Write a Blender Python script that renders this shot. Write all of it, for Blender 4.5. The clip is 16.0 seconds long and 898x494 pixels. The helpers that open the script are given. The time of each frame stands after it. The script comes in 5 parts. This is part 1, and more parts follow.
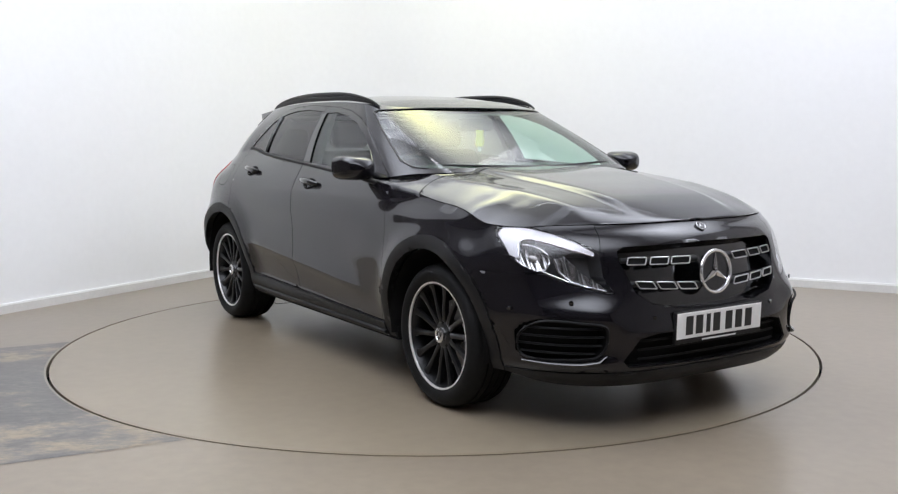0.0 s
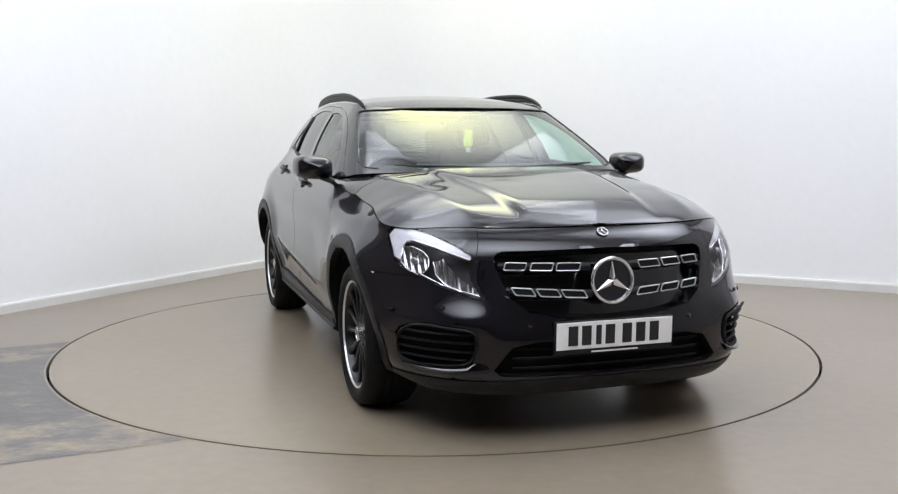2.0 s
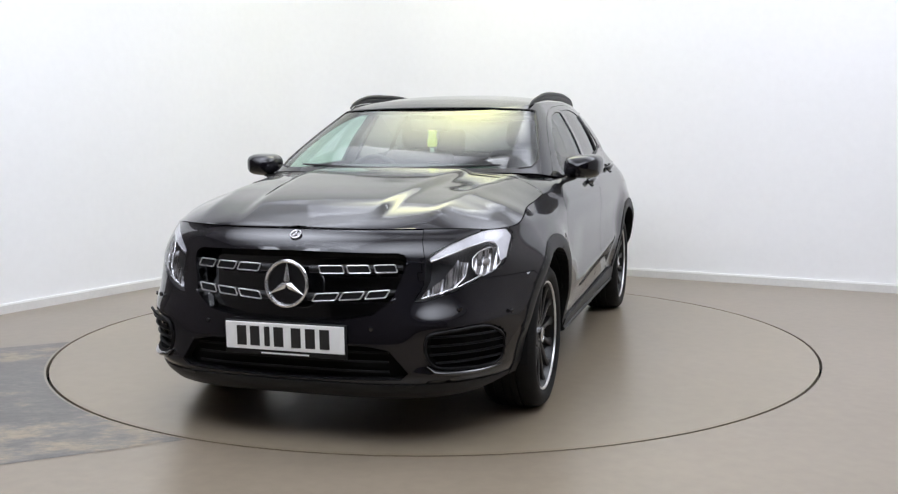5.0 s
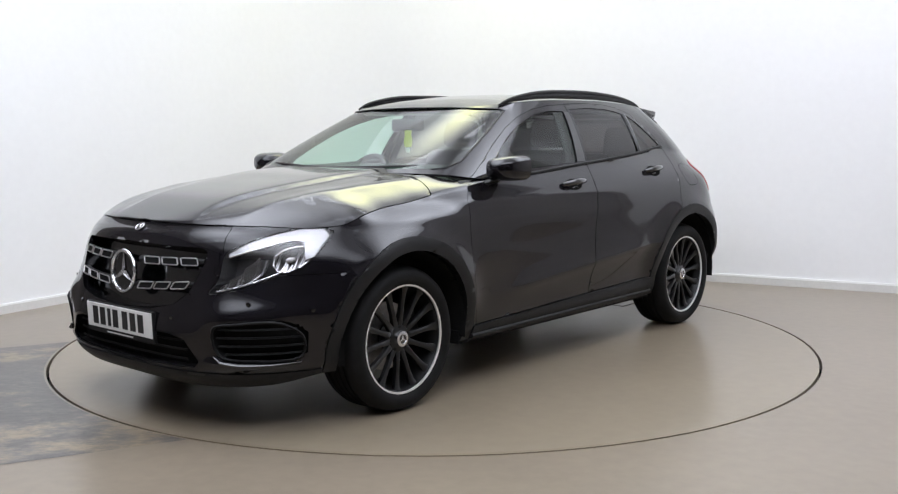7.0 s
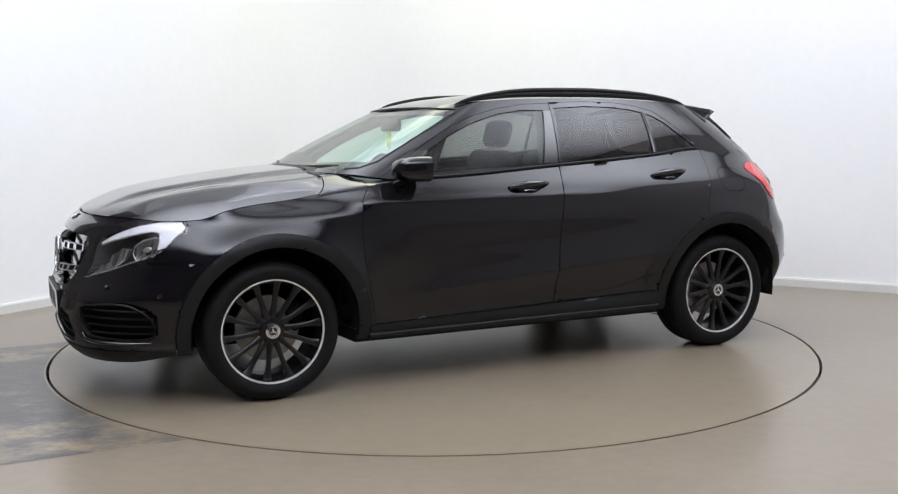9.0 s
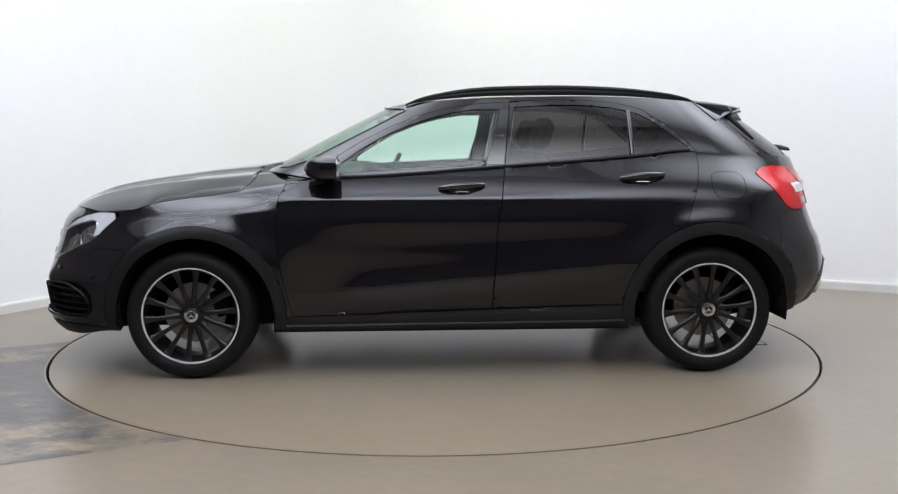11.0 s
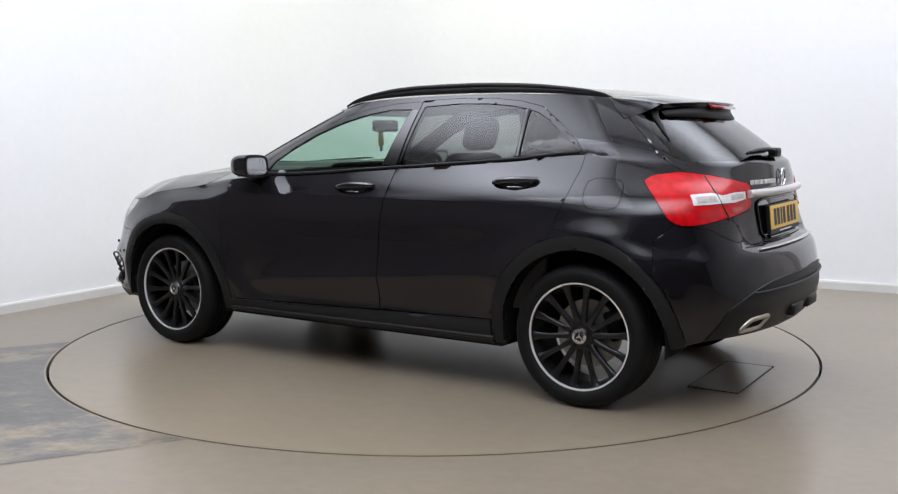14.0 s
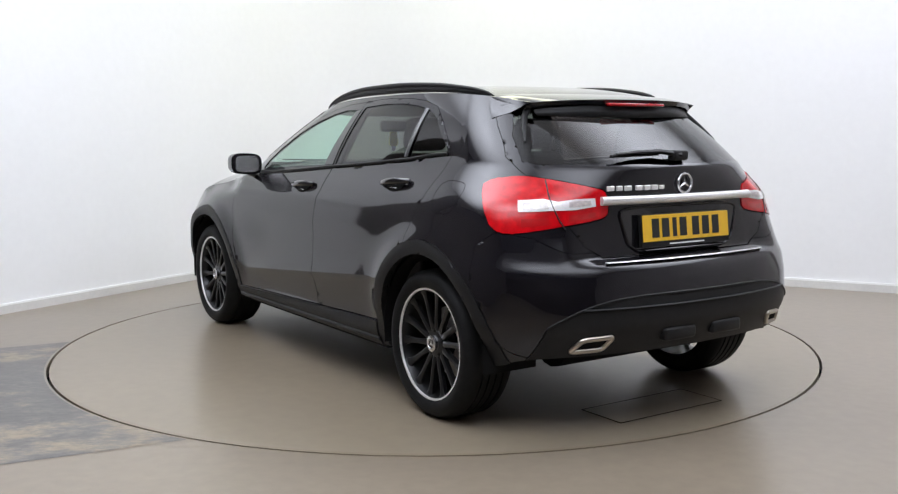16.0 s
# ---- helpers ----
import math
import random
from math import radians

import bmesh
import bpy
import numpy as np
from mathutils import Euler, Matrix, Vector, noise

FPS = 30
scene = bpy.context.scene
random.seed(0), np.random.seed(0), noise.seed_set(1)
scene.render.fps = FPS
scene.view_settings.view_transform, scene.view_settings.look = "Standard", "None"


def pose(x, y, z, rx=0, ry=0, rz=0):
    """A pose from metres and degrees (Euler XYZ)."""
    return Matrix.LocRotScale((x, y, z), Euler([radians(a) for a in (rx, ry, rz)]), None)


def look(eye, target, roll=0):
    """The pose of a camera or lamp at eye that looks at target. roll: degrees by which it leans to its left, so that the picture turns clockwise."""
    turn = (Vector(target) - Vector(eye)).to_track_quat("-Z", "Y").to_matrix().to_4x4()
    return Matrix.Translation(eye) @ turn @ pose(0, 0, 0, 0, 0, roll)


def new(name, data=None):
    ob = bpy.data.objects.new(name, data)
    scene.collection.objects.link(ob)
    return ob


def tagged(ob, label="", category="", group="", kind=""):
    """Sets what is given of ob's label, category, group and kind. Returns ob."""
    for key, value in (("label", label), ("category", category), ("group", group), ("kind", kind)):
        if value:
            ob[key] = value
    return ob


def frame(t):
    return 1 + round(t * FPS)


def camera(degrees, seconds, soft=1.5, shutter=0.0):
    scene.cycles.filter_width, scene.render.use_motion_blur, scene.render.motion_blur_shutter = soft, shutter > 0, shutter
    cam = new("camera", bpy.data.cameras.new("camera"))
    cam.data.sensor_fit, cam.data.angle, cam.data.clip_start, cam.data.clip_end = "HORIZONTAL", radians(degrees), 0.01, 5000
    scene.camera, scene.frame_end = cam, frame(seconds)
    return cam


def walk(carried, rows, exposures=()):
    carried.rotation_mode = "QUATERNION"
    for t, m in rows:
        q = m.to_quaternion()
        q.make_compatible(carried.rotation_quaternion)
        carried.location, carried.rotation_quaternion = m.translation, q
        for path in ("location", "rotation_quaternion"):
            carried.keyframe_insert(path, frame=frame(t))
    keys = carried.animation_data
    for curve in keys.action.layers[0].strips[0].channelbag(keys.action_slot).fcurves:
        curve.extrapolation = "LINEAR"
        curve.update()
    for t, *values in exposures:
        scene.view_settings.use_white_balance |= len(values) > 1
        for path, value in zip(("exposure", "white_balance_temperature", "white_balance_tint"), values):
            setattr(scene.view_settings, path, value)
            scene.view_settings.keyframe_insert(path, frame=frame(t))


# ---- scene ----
# ---------------------------------------------------------------- camera
cam = camera(49.43, 16.0, soft=1.25)
EYE = Vector((0.0, -5.944, 1.2525))
YAW, TILT = radians(-0.79), radians(6.548)
AIM = EYE + 5 * Vector((-math.sin(YAW) * math.cos(TILT), math.cos(YAW) * math.cos(TILT), -math.sin(TILT)))
VIEW = look(EYE, AIM, -0.237)
walk(cam, [(0.0, VIEW), (16.0, VIEW)])

# ---------------------------------------------------------------- light
world = bpy.data.worlds.new("world")
scene.world = world
world.use_nodes = True
world.node_tree.nodes["Background"].inputs["Color"].default_value = (0.8, 0.85, 1.0, 1)
world.node_tree.nodes["Background"].inputs["Strength"].default_value = 0.2
scene.view_settings.exposure = 0.405


# ---------------------------------------------------------------- materials
def material(name, base, rough=0.5, metal=0.0, coat=0.0, grain=0.0, scale=8.0, bump=0.0, bump_scale=200.0, spec=0.5, coat_rough=0.03, coat_ior=1.5, rough_vary=0.0, tint=None):
    """A Principled surface with two scales of colour variation, a fine relief and a roughness that varies."""
    m = bpy.data.materials.new(name)
    m.use_nodes = True
    nt = m.node_tree
    b = nt.nodes["Principled BSDF"]
    b.inputs["Base Color"].default_value = (*base, 1)
    b.inputs["Roughness"].default_value = rough
    b.inputs["Metallic"].default_value = metal
    b.inputs["Coat Weight"].default_value = coat
    b.inputs["Coat Roughness"].default_value = coat_rough
    b.inputs["Coat IOR"].default_value = coat_ior
    b.inputs["Specular IOR Level"].default_value = spec
    co = nt.nodes.new("ShaderNodeTexCoord")
    if grain:
        n1, n2 = nt.nodes.new("ShaderNodeTexNoise"), nt.nodes.new("ShaderNodeTexNoise")
        n1.inputs["Scale"].default_value, n1.inputs["Detail"].default_value = scale, 5
        n2.inputs["Scale"].default_value, n2.inputs["Detail"].default_value = scale * 14, 4
        for n in (n1, n2):
            nt.links.new(co.outputs["Object"], n.inputs["Vector"])
        add = nt.nodes.new("ShaderNodeMath")
        add.operation = "ADD"
        nt.links.new(n1.outputs["Fac"], add.inputs[0])
        nt.links.new(n2.outputs["Fac"], add.inputs[1])
        ramp = nt.nodes.new("ShaderNodeMapRange")
        ramp.inputs["From Min"].default_value, ramp.inputs["From Max"].default_value = 0.7, 1.3
        nt.links.new(add.outputs[0], ramp.inputs["Value"])
        mix = nt.nodes.new("ShaderNodeMix")
        mix.data_type = "RGBA"
        lo = [c * (1 - grain) for c in base]
        hi = [min(1.0, c * (1 + grain)) for c in (tint or base)]
        mix.inputs["A"].default_value, mix.inputs["B"].default_value = (*lo, 1), (*hi, 1)
        nt.links.new(ramp.outputs["Result"], mix.inputs["Factor"])
        nt.links.new(mix.outputs["Result"], b.inputs["Base Color"])
        if rough_vary:
            rr = nt.nodes.new("ShaderNodeMapRange")
            rr.inputs["From Min"].default_value, rr.inputs["From Max"].default_value = 0.3, 0.7
            rr.inputs["To Min"].default_value, rr.inputs["To Max"].default_value = rough - rough_vary, rough + rough_vary
            nt.links.new(n1.outputs["Fac"], rr.inputs["Value"])
            nt.links.new(rr.outputs["Result"], b.inputs["Roughness"])
    if bump:
        n3 = nt.nodes.new("ShaderNodeTexNoise")
        n3.inputs["Scale"].default_value, n3.inputs["Detail"].default_value = bump_scale, 3
        nt.links.new(co.outputs["Object"], n3.inputs["Vector"])
        bn = nt.nodes.new("ShaderNodeBump")
        bn.inputs["Strength"].default_value, bn.inputs["Distance"].default_value = bump, 0.002
        nt.links.new(n3.outputs["Fac"], bn.inputs["Height"])
        nt.links.new(bn.outputs["Normal"], b.inputs["Normal"])
    return m


def glass_material(name, tint, gloss_rough=0.01, ior=1.5, gain=1.7):
    """Thin glass: tinted see-through with a Fresnel-driven mirror on top."""
    m = bpy.data.materials.new(name)
    m.use_nodes = True
    nt = m.node_tree
    nt.nodes.clear()
    out = nt.nodes.new("ShaderNodeOutputMaterial")
    mix, tr, gl, fr, pw, ma = (nt.nodes.new(k) for k in ("ShaderNodeMixShader", "ShaderNodeBsdfTransparent", "ShaderNodeBsdfGlossy", "ShaderNodeLayerWeight", "ShaderNodeMath", "ShaderNodeMath"))
    tr.inputs["Color"].default_value = (*tint, 1)
    gl.inputs["Roughness"].default_value = gloss_rough
    # Schlick's curve, the same from both sides of the pane
    f0 = gain * ((ior - 1) / (ior + 1)) ** 2
    fr.inputs["Blend"].default_value = 0.5
    pw.operation, ma.operation = "POWER", "MULTIPLY_ADD"
    pw.inputs[1].default_value = 4.2
    ma.inputs[1].default_value, ma.inputs[2].default_value = 0.95 - f0, f0
    nt.links.new(fr.outputs["Facing"], pw.inputs[0])
    nt.links.new(pw.outputs[0], ma.inputs[0])
    nt.links.new(ma.outputs[0], mix.inputs["Fac"])
    nt.links.new(tr.outputs["BSDF"], mix.inputs[1])
    nt.links.new(gl.outputs["BSDF"], mix.inputs[2])
    nt.links.new(mix.outputs["Shader"], out.inputs["Surface"])
    return m


PAINT = material("black_car_paint", (0.0058, 0.0050, 0.0064), 0.38, 0.0, 1.0, 0.25, 30.0, 0.0, spec=0.06, coat_rough=0.05, coat_ior=1.5)
PAINT.node_tree.nodes["Principled BSDF"].inputs["Specular Tint"].default_value = (0.72, 0.80, 1.0, 1)
TRIM = material("black_plastic_trim", (0.012, 0.012, 0.0125), 0.45, 0, 0, 0.2, 20, 0.15, 600, spec=0.24)
GLOSS = material("gloss_black", (0.006, 0.006, 0.007), 0.12, 0, 0.6, 0.1, 20)
DARK = material("underbody_black", (0.008, 0.008, 0.008), 0.85, 0, 0, 0.3, 12, spec=0.12)
RUBBER = material("tyre_rubber", (0.008, 0.008, 0.008), 0.6, 0, 0, 0.25, 25, 0.2, 300, spec=0.15)
RIM = material("black_alloy", (0.005, 0.005, 0.0055), 0.35, 0.0, 0.12, 0.2, 30, spec=0.35)
MACHINED = material("machined_aluminium", (0.80, 0.79, 0.78), 0.30, 0.55, 0, 0.06, 60)
CHROME = material("chrome", (0.82, 0.82, 0.83), 0.10, 0.85, 0, 0.03, 30)
SATIN = material("satin_chrome", (0.70, 0.70, 0.71), 0.22, 1.0, 0, 0.04, 30)
STEEL = material("brake_steel", (0.35, 0.34, 0.33), 0.4, 1.0, 0, 0.2, 40)
SEAT = material("seat_fabric", (0.035, 0.033, 0.034), 0.85, 0, 0, 0.25, 40, 0.4, 700)
LINER = material("roof_lining", (0.30, 0.29, 0.27), 0.9, 0, 0, 0.08, 40, 0.2, 800)
DASH = material("dashboard_plastic", (0.022, 0.022, 0.023), 0.6, 0, 0, 0.2, 30, 0.2, 700)
SCREEN_GLASS = glass_material("windscreen_glass", (0.62, 0.79, 0.70), 0.015, 1.52, 2.0)
CLEAR = glass_material("door_glass", (0.78, 0.95, 0.88), 0.01, 1.5, 1.2)
TINTED = glass_material("privacy_glass", (0.22, 0.205, 0.20), 0.01, 1.5, 1.15)
REAR_TINT = glass_material("rear_privacy_glass", (0.17, 0.16, 0.16), 0.02, 1.5, 1.1)
LENS = glass_material("clear_lens", (0.95, 0.95, 0.96), 0.01, 1.45)
RED = material("red_lens", (0.50, 0.003, 0.007), 0.12, 0, 0.30, 0.35, 28, 0.25, 120, spec=0.35)
RED_DARK = material("dark_red_lens", (0.42, 0.006, 0.009), 0.15, 0, 1.0, 0.15, 40)
WHITE_LENS = material("white_lens", (0.75, 0.73, 0.72), 0.2, 0, 1.0, 0.1, 60)
PLATE_WHITE = material("white_plate", (0.80, 0.80, 0.78), 0.35, 0, 0.3, 0.04, 30)
PLATE_YELLOW = material("yellow_plate", (0.78, 0.46, 0.02), 0.35, 0, 0.3, 0.05, 30)
INK = material("black_lettering", (0.012, 0.012, 0.012), 0.5, 0, 0, 0.1, 30)
YELLOW = material("yellow_card", (0.80, 0.76, 0.06), 0.6, 0, 0, 0.1, 60)
PAPER = material("white_card", (0.75, 0.75, 0.73), 0.6, 0, 0, 0.05, 60)
WALL = material("white_wall_paint", (0.82, 0.82, 0.825), 0.75, 0, 0, 0.015, 1.3, 0.06, 60)
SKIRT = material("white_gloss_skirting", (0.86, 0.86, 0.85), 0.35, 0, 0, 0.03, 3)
# the board's face is coloured greyer than the bead above it
SKIRT_FACE = material("skirting_face", (0.66, 0.65, 0.63), 0.45, 0, 0, 0.05, 3)
FLOOR = material("resin_floor", (0.209, 0.172, 0.129), 0.276, 0, 0, 0.10, 1.1, 0.0, 35, spec=0.55)
DISC = material("turntable_resin", (0.222, 0.184, 0.132), 0.274, 0, 0, 0.08, 0.9, 0.0, 35, spec=0.55)
GAP = material("dark_gap", (0.006, 0.006, 0.006), 0.9, spec=0.1)
# tones of the added out-of-view walls, set by what the bodywork should mirror
UNSEEN_DARK = material("unseen_wall_dark", (0.04, 0.034, 0.030), 0.8, 0, 0, 0.2, 1.5)
UNSEEN_MID = material("unseen_wall_mid", (0.14, 0.125, 0.115), 0.8, 0, 0, 0.2, 1.5)
UNSEEN_PALE = material("unseen_wall_pale", (0.42, 0.40, 0.39), 0.8, 0, 0, 0.15, 1.5)
CEIL = material("ceiling_paint", (0.80, 0.80, 0.80), 0.85, 0, 0, 0.03, 2)


def lamp_material(name, colour, strength, sx, sy, floor_level=0.0):
    """A lamp diffuser, brightest in its middle and fading towards its edges."""
    m = bpy.data.materials.new(name)
    m.use_nodes = True
    nt = m.node_tree
    b = nt.nodes["Principled BSDF"]
    b.inputs["Base Color"].default_value = (0.8, 0.8, 0.8, 1)
    co, mp, gr, mu = (nt.nodes.new(k) for k in ("ShaderNodeTexCoord", "ShaderNodeMapping", "ShaderNodeTexGradient", "ShaderNodeMath"))
    mp.inputs["Scale"].default_value = (2 / sx, 2 / sy, 0)
    gr.gradient_type = "SPHERICAL"
    mu.operation = "MULTIPLY"
    mu.inputs[1].default_value = strength
    nt.links.new(co.outputs["Object"], mp.inputs["Vector"])
    nt.links.new(mp.outputs["Vector"], gr.inputs["Vector"])
    ad = nt.nodes.new("ShaderNodeMath")
    ad.operation = "ADD"
    ad.inputs[1].default_value = floor_level
    nt.links.new(gr.outputs["Fac"], ad.inputs[0])
    tone = nt.nodes.new("ShaderNodeMix")
    tone.data_type = "RGBA"
    tone.inputs["A"].default_value, tone.inputs["B"].default_value = (0.85, 0.888, 1.0, 1), (*colour, 1)
    nt.links.new(gr.outputs["Fac"], tone.inputs["Factor"])
    nt.links.new(tone.outputs["Result"], b.inputs["Emission Color"])
    nt.links.new(ad.outputs[0], mu.inputs[0])
    nt.links.new(mu.outputs[0], b.inputs["Emission Strength"])
    return m


def worn_lane_material():
    """Grey floor paint, worn through to sandy resin in ragged patches along the wheel tracks."""
    m = bpy.data.materials.new("worn_grey_floor_paint")
    m.use_nodes = True
    nt = m.node_tree
    b = nt.nodes["Principled BSDF"]
    co = nt.nodes.new("ShaderNodeTexCoord")
    mp = nt.nodes.new("ShaderNodeMapping")
    mp.inputs["Rotation"].default_value = (0, 0, radians(-12))
    mp.inputs["Scale"].default_value = (2.3, 4.0, 1)
    n1, n2 = nt.nodes.new("ShaderNodeTexNoise"), nt.nodes.new("ShaderNodeTexNoise")
    n1.inputs["Scale"].default_value, n1.inputs["Detail"].default_value, n1.inputs["Roughness"].default_value = 1.5, 10, 0.72
    n2.inputs["Scale"].default_value, n2.inputs["Detail"].default_value = 9, 6
    nt.links.new(co.outputs["Object"], mp.inputs["Vector"])
    nt.links.new(mp.outputs["Vector"], n1.inputs["Vector"])
    nt.links.new(mp.outputs["Vector"], n2.inputs["Vector"])
    turn, axes = nt.nodes.new("ShaderNodeMapping"), nt.nodes.new("ShaderNodeSeparateXYZ")
    turn.inputs["Rotation"].default_value = (0, 0, radians(-25))
    nt.links.new(co.outputs["Object"], turn.inputs["Vector"])
    nt.links.new(turn.outputs["Vector"], axes.inputs["Vector"])
    last = n1.outputs["Fac"]
    for off, half in ((-1.08, 0.42), (0.66, 0.20)):
        away, gone, fade, plus = (nt.nodes.new(k) for k in ("ShaderNodeMath", "ShaderNodeMath", "ShaderNodeMapRange", "ShaderNodeMath"))
        away.operation, gone.operation, plus.operation = "SUBTRACT", "ABSOLUTE", "ADD"
        away.inputs[1].default_value = off
        fade.interpolation_type = "SMOOTHSTEP"
        fade.inputs["From Min"].default_value, fade.inputs["From Max"].default_value = half * 0.3, half
        fade.inputs["To Min"].default_value, fade.inputs["To Max"].default_value = 0.095, -0.03
        nt.links.new(axes.outputs["Y"], away.inputs[0])
        nt.links.new(away.outputs[0], gone.inputs[0])
        nt.links.new(gone.outputs[0], fade.inputs["Value"])
        nt.links.new(last, plus.inputs[0])
        nt.links.new(fade.outputs["Result"], plus.inputs[1])
        last = plus.outputs[0]
    r1 = nt.nodes.new("ShaderNodeValToRGB")
    e = r1.color_ramp.elements
    e[0].position, e[0].color = 0.43, (0.082, 0.077, 0.074, 1)
    e[1].position, e[1].color = 0.62, (0.235, 0.190, 0.130, 1)
    k = e.new(0.50)
    k.color = (0.112, 0.104, 0.098, 1)
    r2 = nt.nodes.new("ShaderNodeValToRGB")
    r2.color_ramp.elements[0].position, r2.color_ramp.elements[0].color = 0.35, (0.75, 0.75, 0.77, 1)
    r2.color_ramp.elements[1].position, r2.color_ramp.elements[1].color = 0.65, (1.15, 1.12, 1.08, 1)
    nt.links.new(last, r1.inputs["Fac"])
    nt.links.new(n2.outputs["Fac"], r2.inputs["Fac"])
    mix = nt.nodes.new("ShaderNodeMix")
    mix.data_type, mix.blend_type = "RGBA", "MULTIPLY"
    mix.inputs["Factor"].default_value = 1.0
    nt.links.new(r1.outputs["Color"], mix.inputs["A"])
    nt.links.new(r2.outputs["Color"], mix.inputs["B"])
    nt.links.new(mix.outputs["Result"], b.inputs["Base Color"])
    b.inputs["Roughness"].default_value = 0.3
    return m


LANE = worn_lane_material()


# ---------------------------------------------------------------- mesh helpers
def link(name, bm, mat, parent=None, label="", smooth=True):
    me = bpy.data.meshes.new(name)
    bm.to_mesh(me)
    bm.free()
    for p in me.polygons:
        p.use_smooth = smooth
    me.materials.append(mat)
    ob = new(name, me)
    if parent is not None:
        ob.parent = parent
    return tagged(ob, label)


def part(name, bm, mat, parent, label="", smooth=True):
    return link(name, bm, mat, parent, label, smooth)


def sharpen(bm, degrees=35):
    for e in bm.edges:
        if len(e.link_faces) != 2 or e.calc_face_angle(0) > radians(degrees):
            e.smooth = False
    return bm


def box_bm(x0, x1, y0, y1, z0, z1, bevel=0.0, segs=2, m=None):
    bm = bmesh.new()
    bmesh.ops.create_cube(bm, size=1)
    for v in bm.verts:
        v.co = Vector((x0 + (v.co.x + 0.5) * (x1 - x0), y0 + (v.co.y + 0.5) * (y1 - y0), z0 + (v.co.z + 0.5) * (z1 - z0)))
    if bevel:
        bmesh.ops.bevel(bm, geom=bm.edges[:], offset=bevel, segments=segs, affect="EDGES", profile=0.5)
    if m is not None:
        bm.transform(m)
    return sharpen(bm, 50)


def join(*bms):
    """All of the given bmeshes as one."""
    out = bmesh.new()
    for b in bms:
        me = bpy.data.meshes.new("tmp")
        b.to_mesh(me)
        out.from_mesh(me)
        bpy.data.meshes.remove(me)
        b.free()
    return out


def lathe(profile, n=64, axis="y"):
    """Turns a profile of (radius, offset along the axis) round the y axis."""
    bm = bmesh.new()
    rings = []
    for r, a in profile:
        if r < 1e-6:
            rings.append([bm.verts.new((0, a, 0))])
        else:
            rings.append([bm.verts.new((r * math.cos(2 * math.pi * i / n), a, r * math.sin(2 * math.pi * i / n))) for i in range(n)])
    for p, q in zip(rings, rings[1:]):
        for i in range(n):
            j = (i + 1) % n
            if len(p) == 1 and len(q) == 1:
                continue
            if len(p) == 1:
                bm.faces.new((p[0], q[j], q[i]))
            elif len(q) == 1:
                bm.faces.new((p[i], p[j], q[0]))
            else:
                bm.faces.new((p[i], p[j], q[j], q[i]))
    bmesh.ops.recalc_face_normals(bm, faces=bm.faces[:])
    return sharpen(bm, 35)


def prism(poly, depth0, depth1, to3d, bevel=0.0):
    """A plate with the outline poly (2D), from depth0 to depth1, placed by to3d(a, b, depth)."""
    bm = bmesh.new()
    lo = [bm.verts.new(to3d(a, b, depth0)) for a, b in poly]
    hi = [bm.verts.new(to3d(a, b, depth1)) for a, b in poly]
    n = len(poly)
    bm.faces.new(lo[::-1])
    bm.faces.new(hi)
    for i in range(n):
        bm.faces.new((lo[i], lo[(i + 1) % n], hi[(i + 1) % n], hi[i]))
    bmesh.ops.recalc_face_normals(bm, faces=bm.faces[:])
    if bevel:
        bmesh.ops.bevel(bm, geom=bm.edges[:], offset=bevel, segments=2, affect="EDGES", profile=0.5)
    return sharpen(bm, 40)


def tube(points, radius, n=8, flat=1.0, closed=False):
    """A round (or, with flat < 1, flattened) bar along the points."""
    pts = [Vector(p) for p in points]
    bm = bmesh.new()
    rings = []
    m = len(pts)
    for i, p in enumerate(pts):
        a, b = (pts[(i - 1) % m], pts[(i + 1) % m]) if closed else (pts[max(i - 1, 0)], pts[min(i + 1, m - 1)])
        d = (b - a).normalized()
        side = d.cross(Vector((0, 0, 1)))
        side = side.normalized() if side.length > 1e-4 else Vector((0, 1, 0))
        up = side.cross(d).normalized()
        r = radius(i / max(m - 1, 1)) if callable(radius) else radius
        rings.append([bm.verts.new(p + r * (math.cos(2 * math.pi * k / n) * side + flat * math.sin(2 * math.pi * k / n) * up)) for k in range(n)])
    for p, q in zip(rings, rings[1:] + rings[:1] if closed else rings[1:]):
        for k in range(n):
            bm.faces.new((p[k], p[(k + 1) % n], q[(k + 1) % n], q[k]))
    if not closed:
        bm.faces.new(rings[0][::-1])
        bm.faces.new(rings[-1])
    bmesh.ops.recalc_face_normals(bm, faces=bm.faces[:])
    return sharpen(bm, 60)


def rounded(poly, n=6, amount=0.25):
    """The polygon with its corners cut to short curves."""
    out, m = [], len(poly)
    for i in range(m):
        p, a, b = (Vector(poly[k % m]) for k in (i, i - 1, i + 1))
        s, e = p.lerp(a, amount), p.lerp(b, amount)
        for k in range(n + 1):
            t = k / n
            out.append(tuple(s.lerp(p, t).lerp(p.lerp(e, t), t)))
    return out


